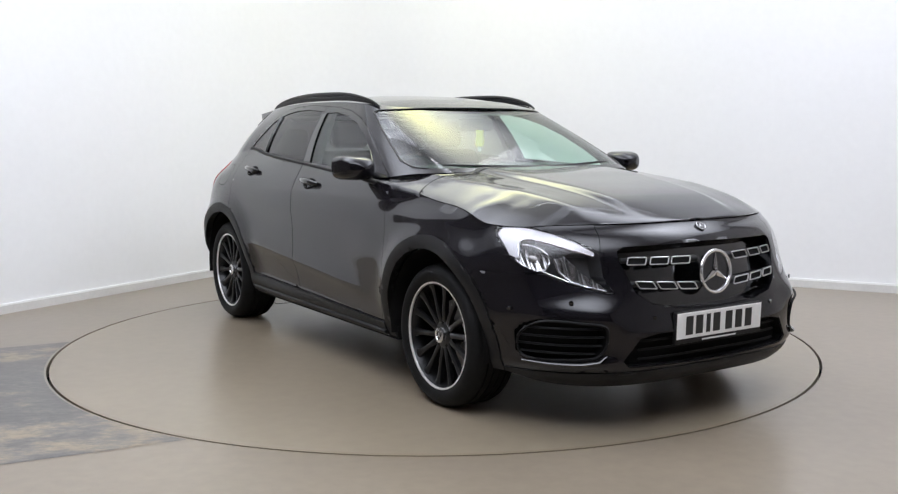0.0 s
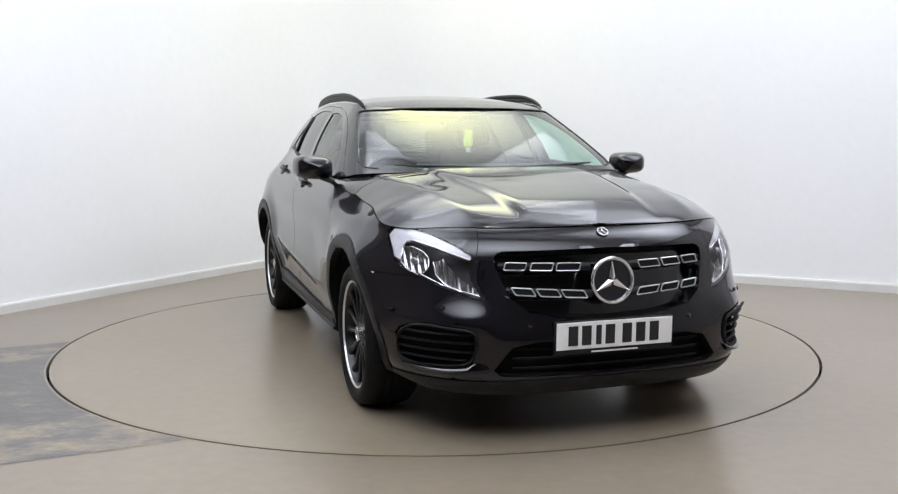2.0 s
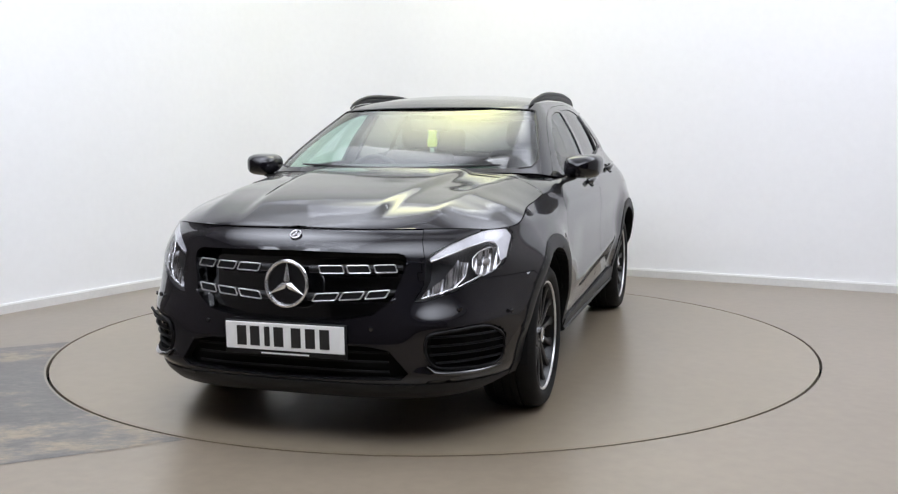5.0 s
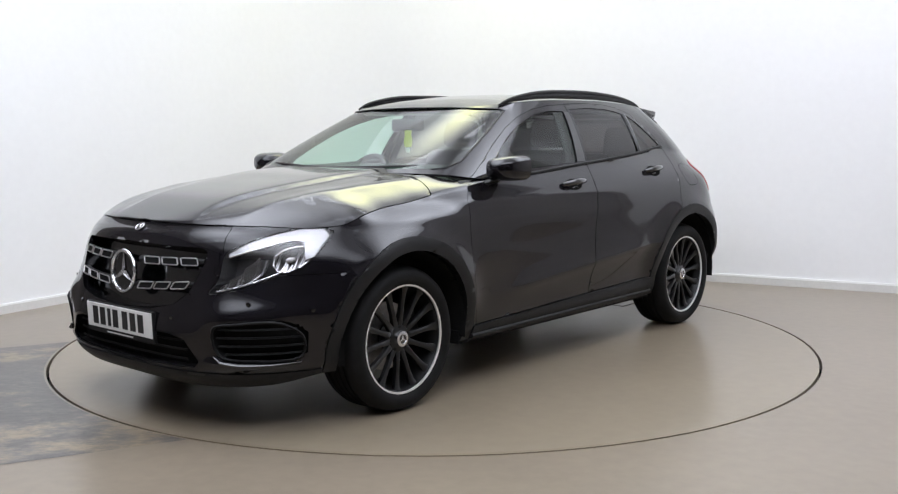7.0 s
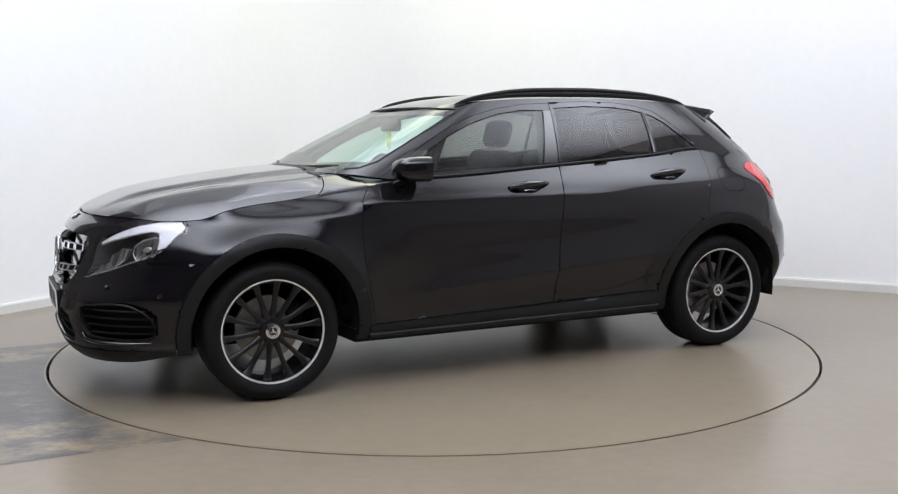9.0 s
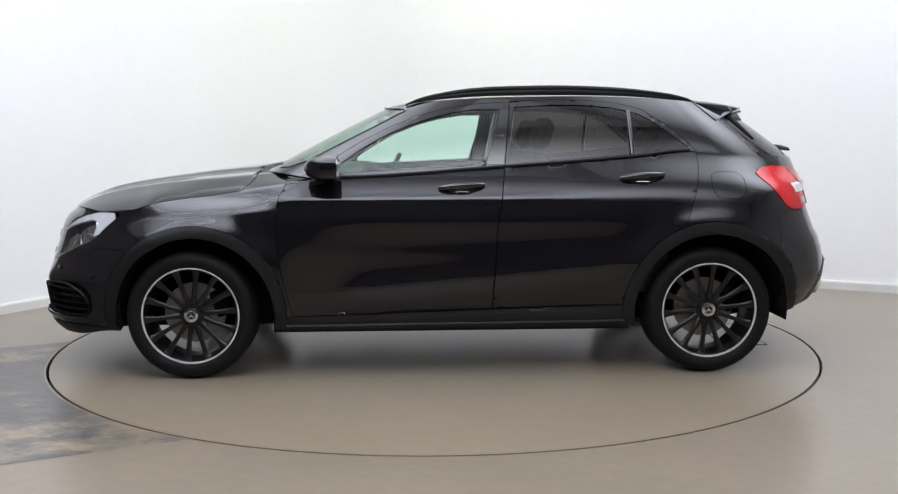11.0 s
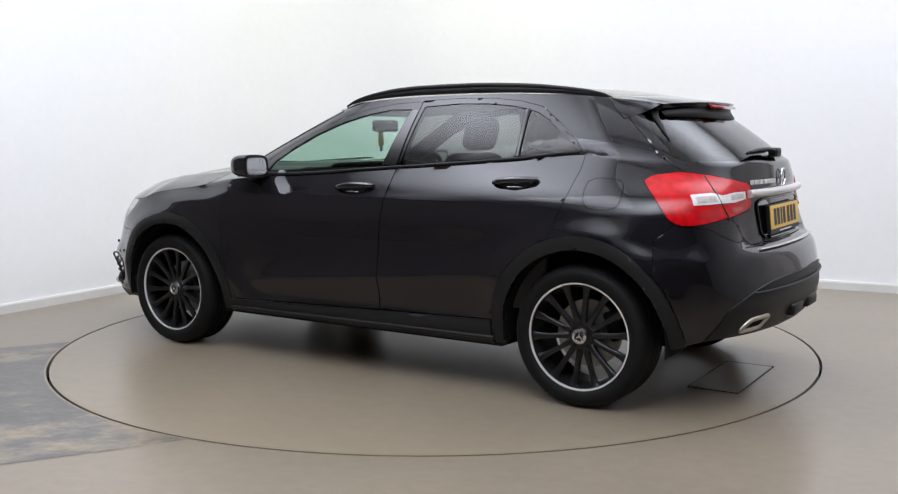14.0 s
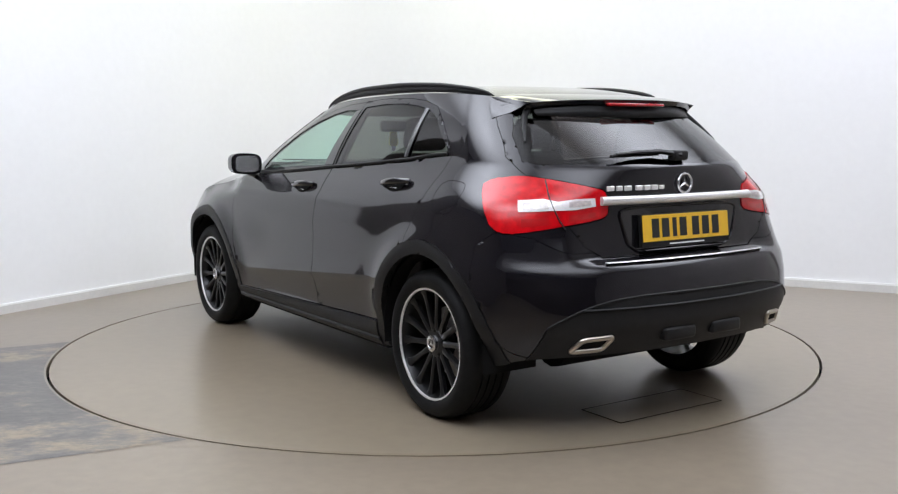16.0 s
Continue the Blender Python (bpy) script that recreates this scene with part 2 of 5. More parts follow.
def curve(*keys):
    """A smooth function through (x, value) keys, x rising or falling; flat beyond the ends."""
    ks = sorted(keys)
    xs, ys = np.array([k[0] for k in ks]), np.array([k[1] for k in ks])
    d = np.diff(ys) / np.diff(xs)
    m = np.zeros(len(xs))
    for i in range(1, len(xs) - 1):
        if d[i - 1] * d[i] > 0:
            m[i] = 2 * d[i - 1] * d[i] / (d[i - 1] + d[i])
    m[0], m[-1] = d[0], d[-1]

    def f(x):
        x = np.clip(np.asarray(x, float), xs[0], xs[-1])
        i = np.clip(np.searchsorted(xs, x) - 1, 0, len(xs) - 2)
        h = xs[i + 1] - xs[i]
        t = (x - xs[i]) / h
        return (2 * t**3 - 3 * t**2 + 1) * ys[i] + (t**3 - 2 * t**2 + t) * h * m[i] + (-2 * t**3 + 3 * t**2) * ys[i + 1] + (t**3 - t**2) * h * m[i + 1]

    return f


def step(x, a, b):
    t = np.clip((np.asarray(x, float) - a) / (b - a), 0, 1)
    return t * t * (3 - 2 * t)


# ---------------------------------------------------------------- the room
DIR_L = Vector((-1.106, -1.847, 0)).normalized()
DIR_R = Vector((2.02, -1.098, 0)).normalized()
CORNER = Vector((-1.139, 4.185, 0))


def wall_line(dist_l, dist_r, radius, n=14):
    """The line of the two studio walls and the rounded corner between them, inner face."""
    a, b = CORNER + DIR_L * radius, CORNER + DIR_R * radius
    pts = [CORNER + DIR_L * dist_l]
    for i in range(n + 1):
        t = i / n
        pts.append(a.lerp(CORNER, t).lerp(CORNER.lerp(b, t), t))
    pts.append(CORNER + DIR_R * dist_r)
    return pts


def strip_wall(pts, z0, z1, t, inside):
    """A wall of thickness t along the points; inside is a point in the room."""
    bm = bmesh.new()
    rows = []
    for i, p in enumerate(pts):
        a, b = pts[max(i - 1, 0)], pts[min(i + 1, len(pts) - 1)]
        n = Vector((-(b - a).y, (b - a).x, 0)).normalized()
        if n.dot(inside - p) > 0:
            n = -n
        q = p + n * t
        rows.append([bm.verts.new((p.x, p.y, z0)), bm.verts.new((p.x, p.y, z1)), bm.verts.new((q.x, q.y, z1)), bm.verts.new((q.x, q.y, z0))])
    for r, s in zip(rows, rows[1:]):
        for k in range(4):
            bm.faces.new((r[k], r[(k + 1) % 4], s[(k + 1) % 4], s[k]))
    bm.faces.new(rows[0])
    bm.faces.new(rows[-1][::-1])
    bmesh.ops.recalc_face_normals(bm, faces=bm.faces[:])
    return sharpen(bm, 30)


HEIGHT = 4.2
MID = Vector((0, 0, 0))


def build_room():
    pts = wall_line(4.35, 6.6, 0.9, 14)
    tagged(link("wall_studio", strip_wall(pts, 0, HEIGHT, 0.15, MID), WALL), "white painted studio wall with a rounded corner", "wall", kind="structure")
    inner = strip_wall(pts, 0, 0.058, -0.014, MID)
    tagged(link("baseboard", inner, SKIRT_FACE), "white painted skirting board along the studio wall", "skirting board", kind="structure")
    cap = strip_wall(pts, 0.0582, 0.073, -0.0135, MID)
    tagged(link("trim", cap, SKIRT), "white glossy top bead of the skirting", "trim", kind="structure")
    end_l, end_r = pts[0], pts[-1]
    back = Vector((-5.1, -7.84, 0))
    far = [end_l, Vector((back.x, end_l.y + 0.1, 0)), back, Vector((end_r.x + 0.6, back.y, 0)), end_r + Vector((0.6, 0.1, 0)), end_r]
    # unseen walls added to shape reflections: dark behind, mid-grey left, pale right
    tagged(link("wall_back", strip_wall(far[2:4], 0, HEIGHT, 0.15, MID), UNSEEN_DARK), "unseen dark wall behind the camera, toned for the car's reflections", "wall", kind="structure")
    tagged(link("wall_left", strip_wall(far[:3], 0, HEIGHT, 0.15, MID), UNSEEN_MID), "unseen mid-grey side wall, toned for the car's reflections", "wall", kind="structure")
    tagged(link("wall_right", strip_wall(far[3:], 0, HEIGHT, 0.15, MID), UNSEEN_PALE), "unseen pale grey side wall, toned for the car's reflections", "wall", kind="structure")
    # floor sheet with a round hole for the turntable and the worn lane laid flush beside it
    bm = bmesh.new()
    n = 160
    ring = [bm.verts.new((R_DISC * math.cos(2 * math.pi * i / n), R_DISC * math.sin(2 * math.pi * i / n), 0)) for i in range(n)]
    outer = [bm.verts.new((14 * math.cos(2 * math.pi * i / n), 14 * math.sin(2 * math.pi * i / n) - 1, 0)) for i in range(n)]
    low = [bm.verts.new((R_DISC * math.cos(2 * math.pi * i / n), R_DISC * math.sin(2 * math.pi * i / n), -0.05)) for i in range(n)]
    for i in range(n):
        j = (i + 1) % n
        bm.faces.new((ring[i], outer[i], outer[j], ring[j]))
        bm.faces.new((low[i], ring[i], ring[j], low[j]))
    tagged(link("floor", bm, FLOOR, smooth=False), "glossy beige-grey resin studio floor", "floor", kind="structure")
    bm = bmesh.new()
    bmesh.ops.create_circle(bm, cap_ends=True, segments=96, radius=R_DISC + 0.05, matrix=Matrix.Translation((0, 0, -0.05)))
    tagged(link("turntable_pit", bm, GAP, smooth=False), "dark pit under the turntable", "pit", kind="structure")
    # the worn lane: a strip that ends at the turntable's edge
    d, nrm = Vector((0.906, 0.423, 0)), Vector((-0.423, 0.906, 0))
    bm = bmesh.new()
    m = 40
    near, away = [], []
    for i in range(m + 1):
        off = -1.372 + (0.925 + 1.372) * i / m
        reach = -math.sqrt((R_DISC + 0.012) ** 2 - off * off)
        near.append(bm.verts.new(nrm * off + d * reach + Vector((0, 0, 0.0015))))
        away.append(bm.verts.new(nrm * off + d * -9.0 + Vector((0, 0, 0.0015))))
    for i in range(m):
        bm.faces.new((near[i], near[i + 1], away[i + 1], away[i]))
    bmesh.ops.recalc_face_normals(bm, faces=bm.faces[:])
    lane = link("drive_in_lane", bm, LANE, smooth=False)
    tagged(lane, "worn grey painted drive-in lane on the floor", "floor lane", kind="structure")
    # ceiling, out of view, that carries the light panels
    bm = bmesh.new()
    bmesh.ops.create_grid(bm, x_segments=1, y_segments=1, size=14, matrix=Matrix.Translation((0, -1, HEIGHT)))
    tagged(link("ceiling", bm, CEIL, smooth=False), "plain white studio ceiling", "ceiling", kind="structure")


def ceiling_lamp(x, y, turn, sx, sy, colour, strength, level, z, label):
    root = new("ceiling_light")
    root.matrix_world = pose(x, y, z, 0, 0, turn)
    part("diffuser", box_bm(-sx / 2, sx / 2, -sy / 2, sy / 2, -0.02, 0.0), lamp_material("lamp_diffuser", colour, strength, sx, sy, level), root, smooth=False)
    t = 0.012
    frame_bm = join(box_bm(-sx / 2 - t, sx / 2 + t, -sy / 2 - t, -sy / 2, -0.019, 0.06), box_bm(-sx / 2 - t, sx / 2 + t, sy / 2, sy / 2 + t, -0.019, 0.06),
                    box_bm(-sx / 2 - t, -sx / 2, -sy / 2, sy / 2, -0.019, 0.06), box_bm(sx / 2, sx / 2 + t, -sy / 2, sy / 2, -0.019, 0.06))
    part("frame", frame_bm, SKIRT, root, smooth=False)
    tagged(root, label, "ceiling light", "studio ceiling lights")
    return root


R_DISC = 2.238
build_room()
COOL, WARM = (0.85, 0.888, 1.0), (0.98, 0.99, 0.48)
WALL_L, WALL_R = math.degrees(math.atan2(DIR_L.y, DIR_L.x)), math.degrees(math.atan2(DIR_R.y, DIR_R.x))
LAMPS = [(CORNER + DIR_L * 5.0 + DIR_R * 2.1, WALL_L, 5.4, 3.6, COOL, 6.3, 0.06, HEIGHT - 0.15), (CORNER + DIR_R * 6.1 + DIR_L * 2.1, WALL_R, 5.4, 3.6, COOL, 6.3, 0.06, HEIGHT - 0.15),
         # third and last are unseen fill panels, added behind the camera and overhead
         (Vector((0.0, -4.6, 0)), 0, 8.0, 4.0, COOL, 6.4, 0.05, HEIGHT - 0.15), (Vector((0.15, 2.0, 0)), 0, 3.4, 2.2, WARM, 5.6, 0.10, HEIGHT - 0.15),
         (Vector((0.0, 0.9, 0)), 0, 6.4, 6.4, COOL, 1.90, 0.31, HEIGHT - 0.02)]
for at, turn, sx, sy, colour, strength, level, z in LAMPS:
    ceiling_lamp(at.x, at.y, turn, sx, sy, colour, strength, level, z, "bright softbox panel at the studio ceiling, out of view")


def build_turntable():
    root = new("turntable")
    n = 160
    r = R_DISC - 0.015
    bm = lathe([(0, 0.001), (r - 0.02, 0.001), (r, 0.0), (r, -0.03), (0, -0.03)], n)
    bm.transform(Matrix.Rotation(radians(90), 4, "X"))
    part("deck", bm, DISC, root, smooth=False)
    # flush access hatch let into the deck
    root_off = Vector((-0.061, 0.073, 0))
    hatch = prism(rounded([(-1.90, -0.40), (-1.655, -0.40), (-1.655, 0.235), (-1.90, 0.235)], 3, 0.03), 0.0013, 0.004, lambda a, b, c: Vector((a, b, c)) + root_off)
    part("hatch", hatch, DISC, root, "flush rectangular hatch", smooth=False)
    edge = tube([Vector((x, y, 0.003)) + root_off for x, y in ((-1.905, -0.405), (-1.65, -0.405), (-1.65, 0.24), (-1.905, 0.24))], 0.0017, 4, 1, True)
    part("hatch_frame", edge, GAP, root, "thin dark hatch frame", smooth=False)
    tagged(root, "round beige-grey turntable with a dark edge gap under the car", "turntable")
    return root


turntable = build_turntable()

# ---------------------------------------------------------------- the car's skin: x forward, y to its left, z up, origin between the axles
car = new("car")
tagged(car, "black compact crossover car with black multi-spoke wheels on the turntable", "car")

AXLE, HUB_Z = 1.3495, 0.332
ARCH_X = (1.325, -1.360)
XA, XB = 1.50, -1.40
zt = curve((2.12, 0.875), (2.0, 0.872), (1.85, 0.862), (1.7, 0.868), (1.55, 0.905), (1.39, 0.930), (1.24, 0.946), (1.08, 0.972), (0.9, 1.0), (0.6, 1.032), (-0.3, 1.082), (-0.95, 1.128), (-1.29, 1.160), (-1.6, 1.135), (-2.05, 1.116))
zb = curve((2.3, 0.205), (2.0, 0.215), (1.75, 0.25), (1.3, 0.25), (-1.3, 0.25), (-1.6, 0.285), (-1.85, 0.308), (-1.97, 0.345), (-2.25, 0.385))
xf = curve((1.2, 2.08), (0.875, 2.10), (0.83, 2.15), (0.78, 2.18), (0.66, 2.212), (0.52, 2.238), (0.42, 2.250), (0.33, 2.245), (0.26, 2.22), (0.2, 2.16))
xr = curve((1.2, -1.985), (1.116, -2.000), (1.04, -2.010), (0.96, -2.006), (0.80, -2.016), (0.752, -2.026), (0.725, -2.095), (0.62, -2.140), (0.50, -2.155), (0.40, -2.120), (0.3, -2.05))
xr_side = curve((1.2, -1.985), (1.116, -2.000), (1.04, -2.010), (0.96, -2.010), (0.86, -2.025), (0.752, -2.065), (0.68, -2.110), (0.62, -2.140), (0.50, -2.155), (0.40, -2.120), (0.3, -2.05))
w_side = curve((0.19, 0.79), (0.25, 0.838), (0.32, 0.866), (0.42, 0.874), (0.55, 0.888), (0.68, 0.899), (0.80, 0.897), (0.90, 0.884), (0.95, 0.868), (0.99, 0.848), (1.05, 0.812), (1.10, 0.781), (1.165, 0.740))


def width(x, z):
    w = w_side(z)
    w = w - 0.055 * step(x, 0.95, 1.65) * step(z, 0.70, 0.88)
    w = w - 0.025 * step(-x, 0.5, 1.35) * step(z, 0.98, 1.15) - 0.012 * step(-x, 1.3, 1.7) * step(z, 0.8, 1.05)
    w = w - 0.045 * step(x, 0.80, 1.10) * (1 - step(x, 1.40, 1.70)) * step(z, 0.86, 0.955)
    w = w + 0.014 * step(-x, 1.45, 1.75) * step(z, 0.30, 0.50) * (1 - step(z, 0.95, 1.08))
    # flares round the wheels
    for cx in ARCH_X:
        r = np.hypot(x - cx, z - HUB_Z)
        w = w + 0.029 * np.exp(-(((r - 0.44) / 0.085) ** 2)) * step(z, 0.28, 0.50)
    # rising light-catching crease along the doors
    line = 0.44 + 0.15 * (0.8 - x) / 1.8
    d = z - line
    ridge = np.where(d > 0, np.exp(-np.abs(d) / 0.10), np.exp(-np.abs(d) / 0.07))
    fade = step(x, -1.15, -0.7) * (1 - step(x, 0.35, 0.85))
    w = w + (0.034 * ridge - 0.016) * fade * step(z, 0.30, 0.38) * (1 - step(z, 0.66, 0.85))
    w = w + 0.006 * np.exp(-(((z - 0.925) / 0.018) ** 2)) * step(x, -0.9, -0.3) * (1 - step(x, 0.85, 1.0))
    return w


def nose_power(z):
    return 2.55 + 1.0 * step(0.72 - z, 0, 0.28) + 0.4 * step(0.4 - z, 0, 0.2)


def tail_end(z, share):
    """The tail's end at a height: a load shelf in the middle, a smooth corner towards the sides."""
    k = step(share, 0.50, 0.72)
    return xr(z) * (1 - k) + xr_side(z) * k + tail_bow(z) * share**2


# how square the rear corner is across and along the car, and how far its end bows, by height
tail_power = curve((0.3, 6.0), (0.68, 6.0), (0.78, 5.5), (0.95, 5.0), (1.05, 3.4), (1.116, 2.7))
tail_long = curve((0.3, 3.4), (0.68, 3.4), (0.80, 2.6), (0.95, 2.6), (1.05, 2.1), (1.116, 2.0))
tail_bow = curve((0.3, 0.16), (0.62, 0.16), (0.72, 0.12), (0.80, 0.09), (0.95, 0.09), (1.05, 0.05), (1.116, 0.0))


NF, NS, NR = 70, 110, 56


def outline_params():
    """The half outline from the middle of the nose to the middle of the tail, as (segment, parameter) rows."""
    rows = [(0, math.pi / 2 * i / NF) for i in range(NF)]
    rows += [(1, i / NS) for i in range(NS)]
    rows += [(2, math.pi / 2 * i / NR) for i in range(NR + 1)]
    return np.array([r[0] for r in rows]), np.array([r[1] for r in rows])


SEG, PAR = outline_params()


def outline(front, rear, xa, xb, w, pf, pr, ql=2.0):
    """x and y along the half outline; front, rear: the ends on the middle line; w: the half width at each sample."""
    x, y = np.zeros(len(SEG)), np.zeros(len(SEG))
    f, s, r = SEG == 0, SEG == 1, SEG == 2
    ones = np.ones(len(SEG))
    front, rear, xa, xb, pf, pr, w, ql = (np.asarray(a, float) * ones for a in (front, rear, xa, xb, pf, pr, w, ql))
    x[f] = xa[f] + (front - xa)[f] * np.cos(PAR[f])
    y[f] = w[f] * np.sin(PAR[f]) ** (2 / pf[f])
    x[s] = xa[s] + (xb - xa)[s] * PAR[s]
    y[s] = w[s]
    x[r] = xb[r] + (rear - xb)[r] * np.sin(PAR[r]) ** (2 / ql[r])
    y[r] = w[r] * np.cos(PAR[r]).clip(0, 1) ** (2 / pr[r])
    return x, y


XREF, _ = outline(2.2, -2.08, XA, XB, 0.88, 2.2, 3, 2.8)


def grid_bm(P):
    """A sheet from an array of points, rows by columns; degenerate quads become triangles."""
    bm = bmesh.new()
    vs = [[bm.verts.new(p) for p in row] for row in P]
    for a, b in zip(vs, vs[1:]):
        for i in range(len(a) - 1):
            bm.faces.new((a[i], a[i + 1], b[i + 1], b[i]))
    bmesh.ops.remove_doubles(bm, verts=bm.verts[:], dist=1e-5)
    return bm


def nose_bump(y, z):
    """Ridges over and under the side intakes."""
    y, z = np.abs(np.asarray(y, float)), np.asarray(z, float)
    reach = step(y, 0.45, 0.62) * (1 - step(y, 0.80, 0.88))
    return reach * (0.024 * np.exp(-(((z - 0.515) / 0.055) ** 2)) + 0.014 * np.exp(-(((z - 0.312) / 0.024) ** 2)))


def lower_skin():
    rows = []
    lay = np.unique(np.concatenate([np.linspace(0, 1, 50), [0.60, 0.61, 0.62, 0.63, 0.64, 0.65, 0.66]]))
    for v in lay:
        z = zb(XREF) + (zt(XREF) - zb(XREF)) * v
        # tail and nose follow their own profiles by height
        share = np.where(SEG == 2, np.cos(np.where(SEG == 2, PAR, 0.0)).clip(0, 1) ** (2 / tail_power(z)), 1.0)
        x, _ = outline(xf(z), tail_end(z, share), XA, XB, 1.0, nose_power(z), tail_power(z), tail_long(z))
        x, y = outline(xf(z), tail_end(z, share), XA, XB, width(np.where(SEG == 2, x, XREF), z), nose_power(z), tail_power(z), tail_long(z))
        x = x + np.where(SEG == 0, nose_bump(y, z), 0.0)
        rows.append(np.stack([x, y, z], 1))
    return np.array(rows)


LOWER = lower_skin()
TOP = LOWER[-1]

hood_mid = curve((2.12, 0.875), (2.06, 0.900), (1.98, 0.928), (1.81, 0.973), (1.635, 1.003), (1.459, 1.027), (1.284, 1.050), (1.04, 1.070), (0.9, 1.075), (0.4, 1.075))


def hood_height(x, y, ye, ze):
    k = np.clip(y / np.maximum(ye, 1e-4), 0, 1)
    mid = hood_mid(x)
    z = mid + (ze - mid) * k**4.4
    fade = step(2.1 - x, 0.0, 0.25) * (1 - k**6)
    ridge = 0.30 + 0.10 * step(2.05 - x, 0, 1.0)
    z = z + 0.017 * (1 - step(y, ridge - 0.035, ridge + 0.035)) * fade
    outer = 0.52 + 0.12 * step(2.0 - x, 0, 1.0)
    z = z + 0.013 * np.exp(-np.abs((y - outer) / 0.06) ** 1.5) * fade
    return z


def hood_grid():
    use = TOP[:, 0] > 0.45
    T = TOP[use]
    return np.array([[(x, k * ye, float(hood_height(x, k * ye, ye, ze))) for x, ye, ze in T] for k in np.linspace(1, 0, 48)])


roof_edge = curve((0.45, 1.385), (0.33, 1.405), (0.1, 1.434), (-0.3, 1.454), (-0.7, 1.458), (-1.1, 1.446), (-1.4, 1.420), (-1.66, 1.385))
roof_half = curve((0.45, 0.538), (0.3, 0.550), (0.0, 0.574), (-0.5, 0.582), (-1.0, 0.564), (-1.4, 0.525), (-1.7, 0.46))
roof_mid = curve((0.36, 1.405), (0.25, 1.436), (0.1, 1.466), (-0.3, 1.500), (-0.7, 1.505), (-1.1, 1.489), (-1.4, 1.456), (-1.7, 1.39))
belt_z = curve((1.05, 1.068), (0.9, 1.060), (0.8, 1.046), (0.72, 1.034), (0.62, 1.031), (-0.3, 1.082), (-0.95, 1.128), (-1.29, 1.160), (-1.6, 1.135), (-2.05, 1.116))


def cabin_skin():
    rows = []
    for q in np.linspace(0, 1, 34):
        bulge = 4 * q * (1 - q)
        front = 1.0 + (0.355 - 1.0) * q + 0.016 * bulge
        rear = -2.00 + (-1.63 + 2.00) * q - 0.012 * bulge
        xa, xb = 0.58 + (0.02 - 0.58) * q, -1.42 + (-1.20 + 1.42) * q
        x0, _ = outline(1.0, -2.00, 0.58, -1.42, 0.8, 2, 3)
        x1, _ = outline(0.355, -1.63, 0.02, -1.20, 0.6, 2, 3)
        zlo, zhi = belt_z(x0), roof_edge(x1)
        z = zlo + (zhi - zlo) * q
        wlo = np.interp(-x0, -TOP[:, 0], TOP[:, 1])
        wlo = np.where(SEG == 0, width(np.full(len(x0), 0.58), belt_z(np.full(len(x0), 0.58))), np.where(SEG == 2, width(np.full(len(x0), -1.40), zlo), width(x0, zlo)))
        whi = np.where(SEG == 0, roof_half(0.02), np.where(SEG == 2, roof_half(-1.2), roof_half(x1)))
        w = wlo + (whi - wlo) * q + 0.020 * bulge
        x, y = outline(front, rear, xa, xb, w, 5.4 - 0.4 * q, 2.9 - 0.3 * q)
        row = np.stack([x, y, z], 1)
        if not rows:
            shoulder = np.where((SEG == 2)[:, None], TOP - row, 0.0)
        rows.append(row + shoulder * (1 - q) ** 1.5)
    return np.array(rows)


CABIN = cabin_skin()
EDGE = CABIN[-1]


def roof_grid(drop=0.0, inset=1.0):
    out = []
    for k in np.linspace(1, 0, 30):
        z = roof_mid(EDGE[:, 0]) + (EDGE[:, 2] - roof_mid(EDGE[:, 0])) * k**2.6
        out.append(np.stack([EDGE[:, 0], EDGE[:, 1] * k * inset, z - drop], 1))
    return np.array(out)


# ---------------------------------------------------------------- cutting the skin into panels
def inside(poly, a, b):
    n, c = len(poly), False
    j = n - 1
    for i in range(n):
        (xi, yi), (xj, yj) = poly[i], poly[j]
        if (yi > b) != (yj > b) and a < (xj - xi) * (b - yi) / (yj - yi) + xi:
            c = not c
        j = i
    return c


SIDE = (lambda p: (p.x, p.z), lambda da, db: Vector((-db, 0, da)))
FRONT = (lambda p: (p.y, p.z), lambda da, db: Vector((0, -db, da)))
ROUND = (lambda p: (p.x + p.y, p.z), lambda da, db: Vector((-db, -db, da)))
LIFT = {"side": lambda a, b: Vector((a, 0, b)), "front": lambda a, b: Vector((0, a, b)), "round": lambda a, b: Vector((a, 0, b))}


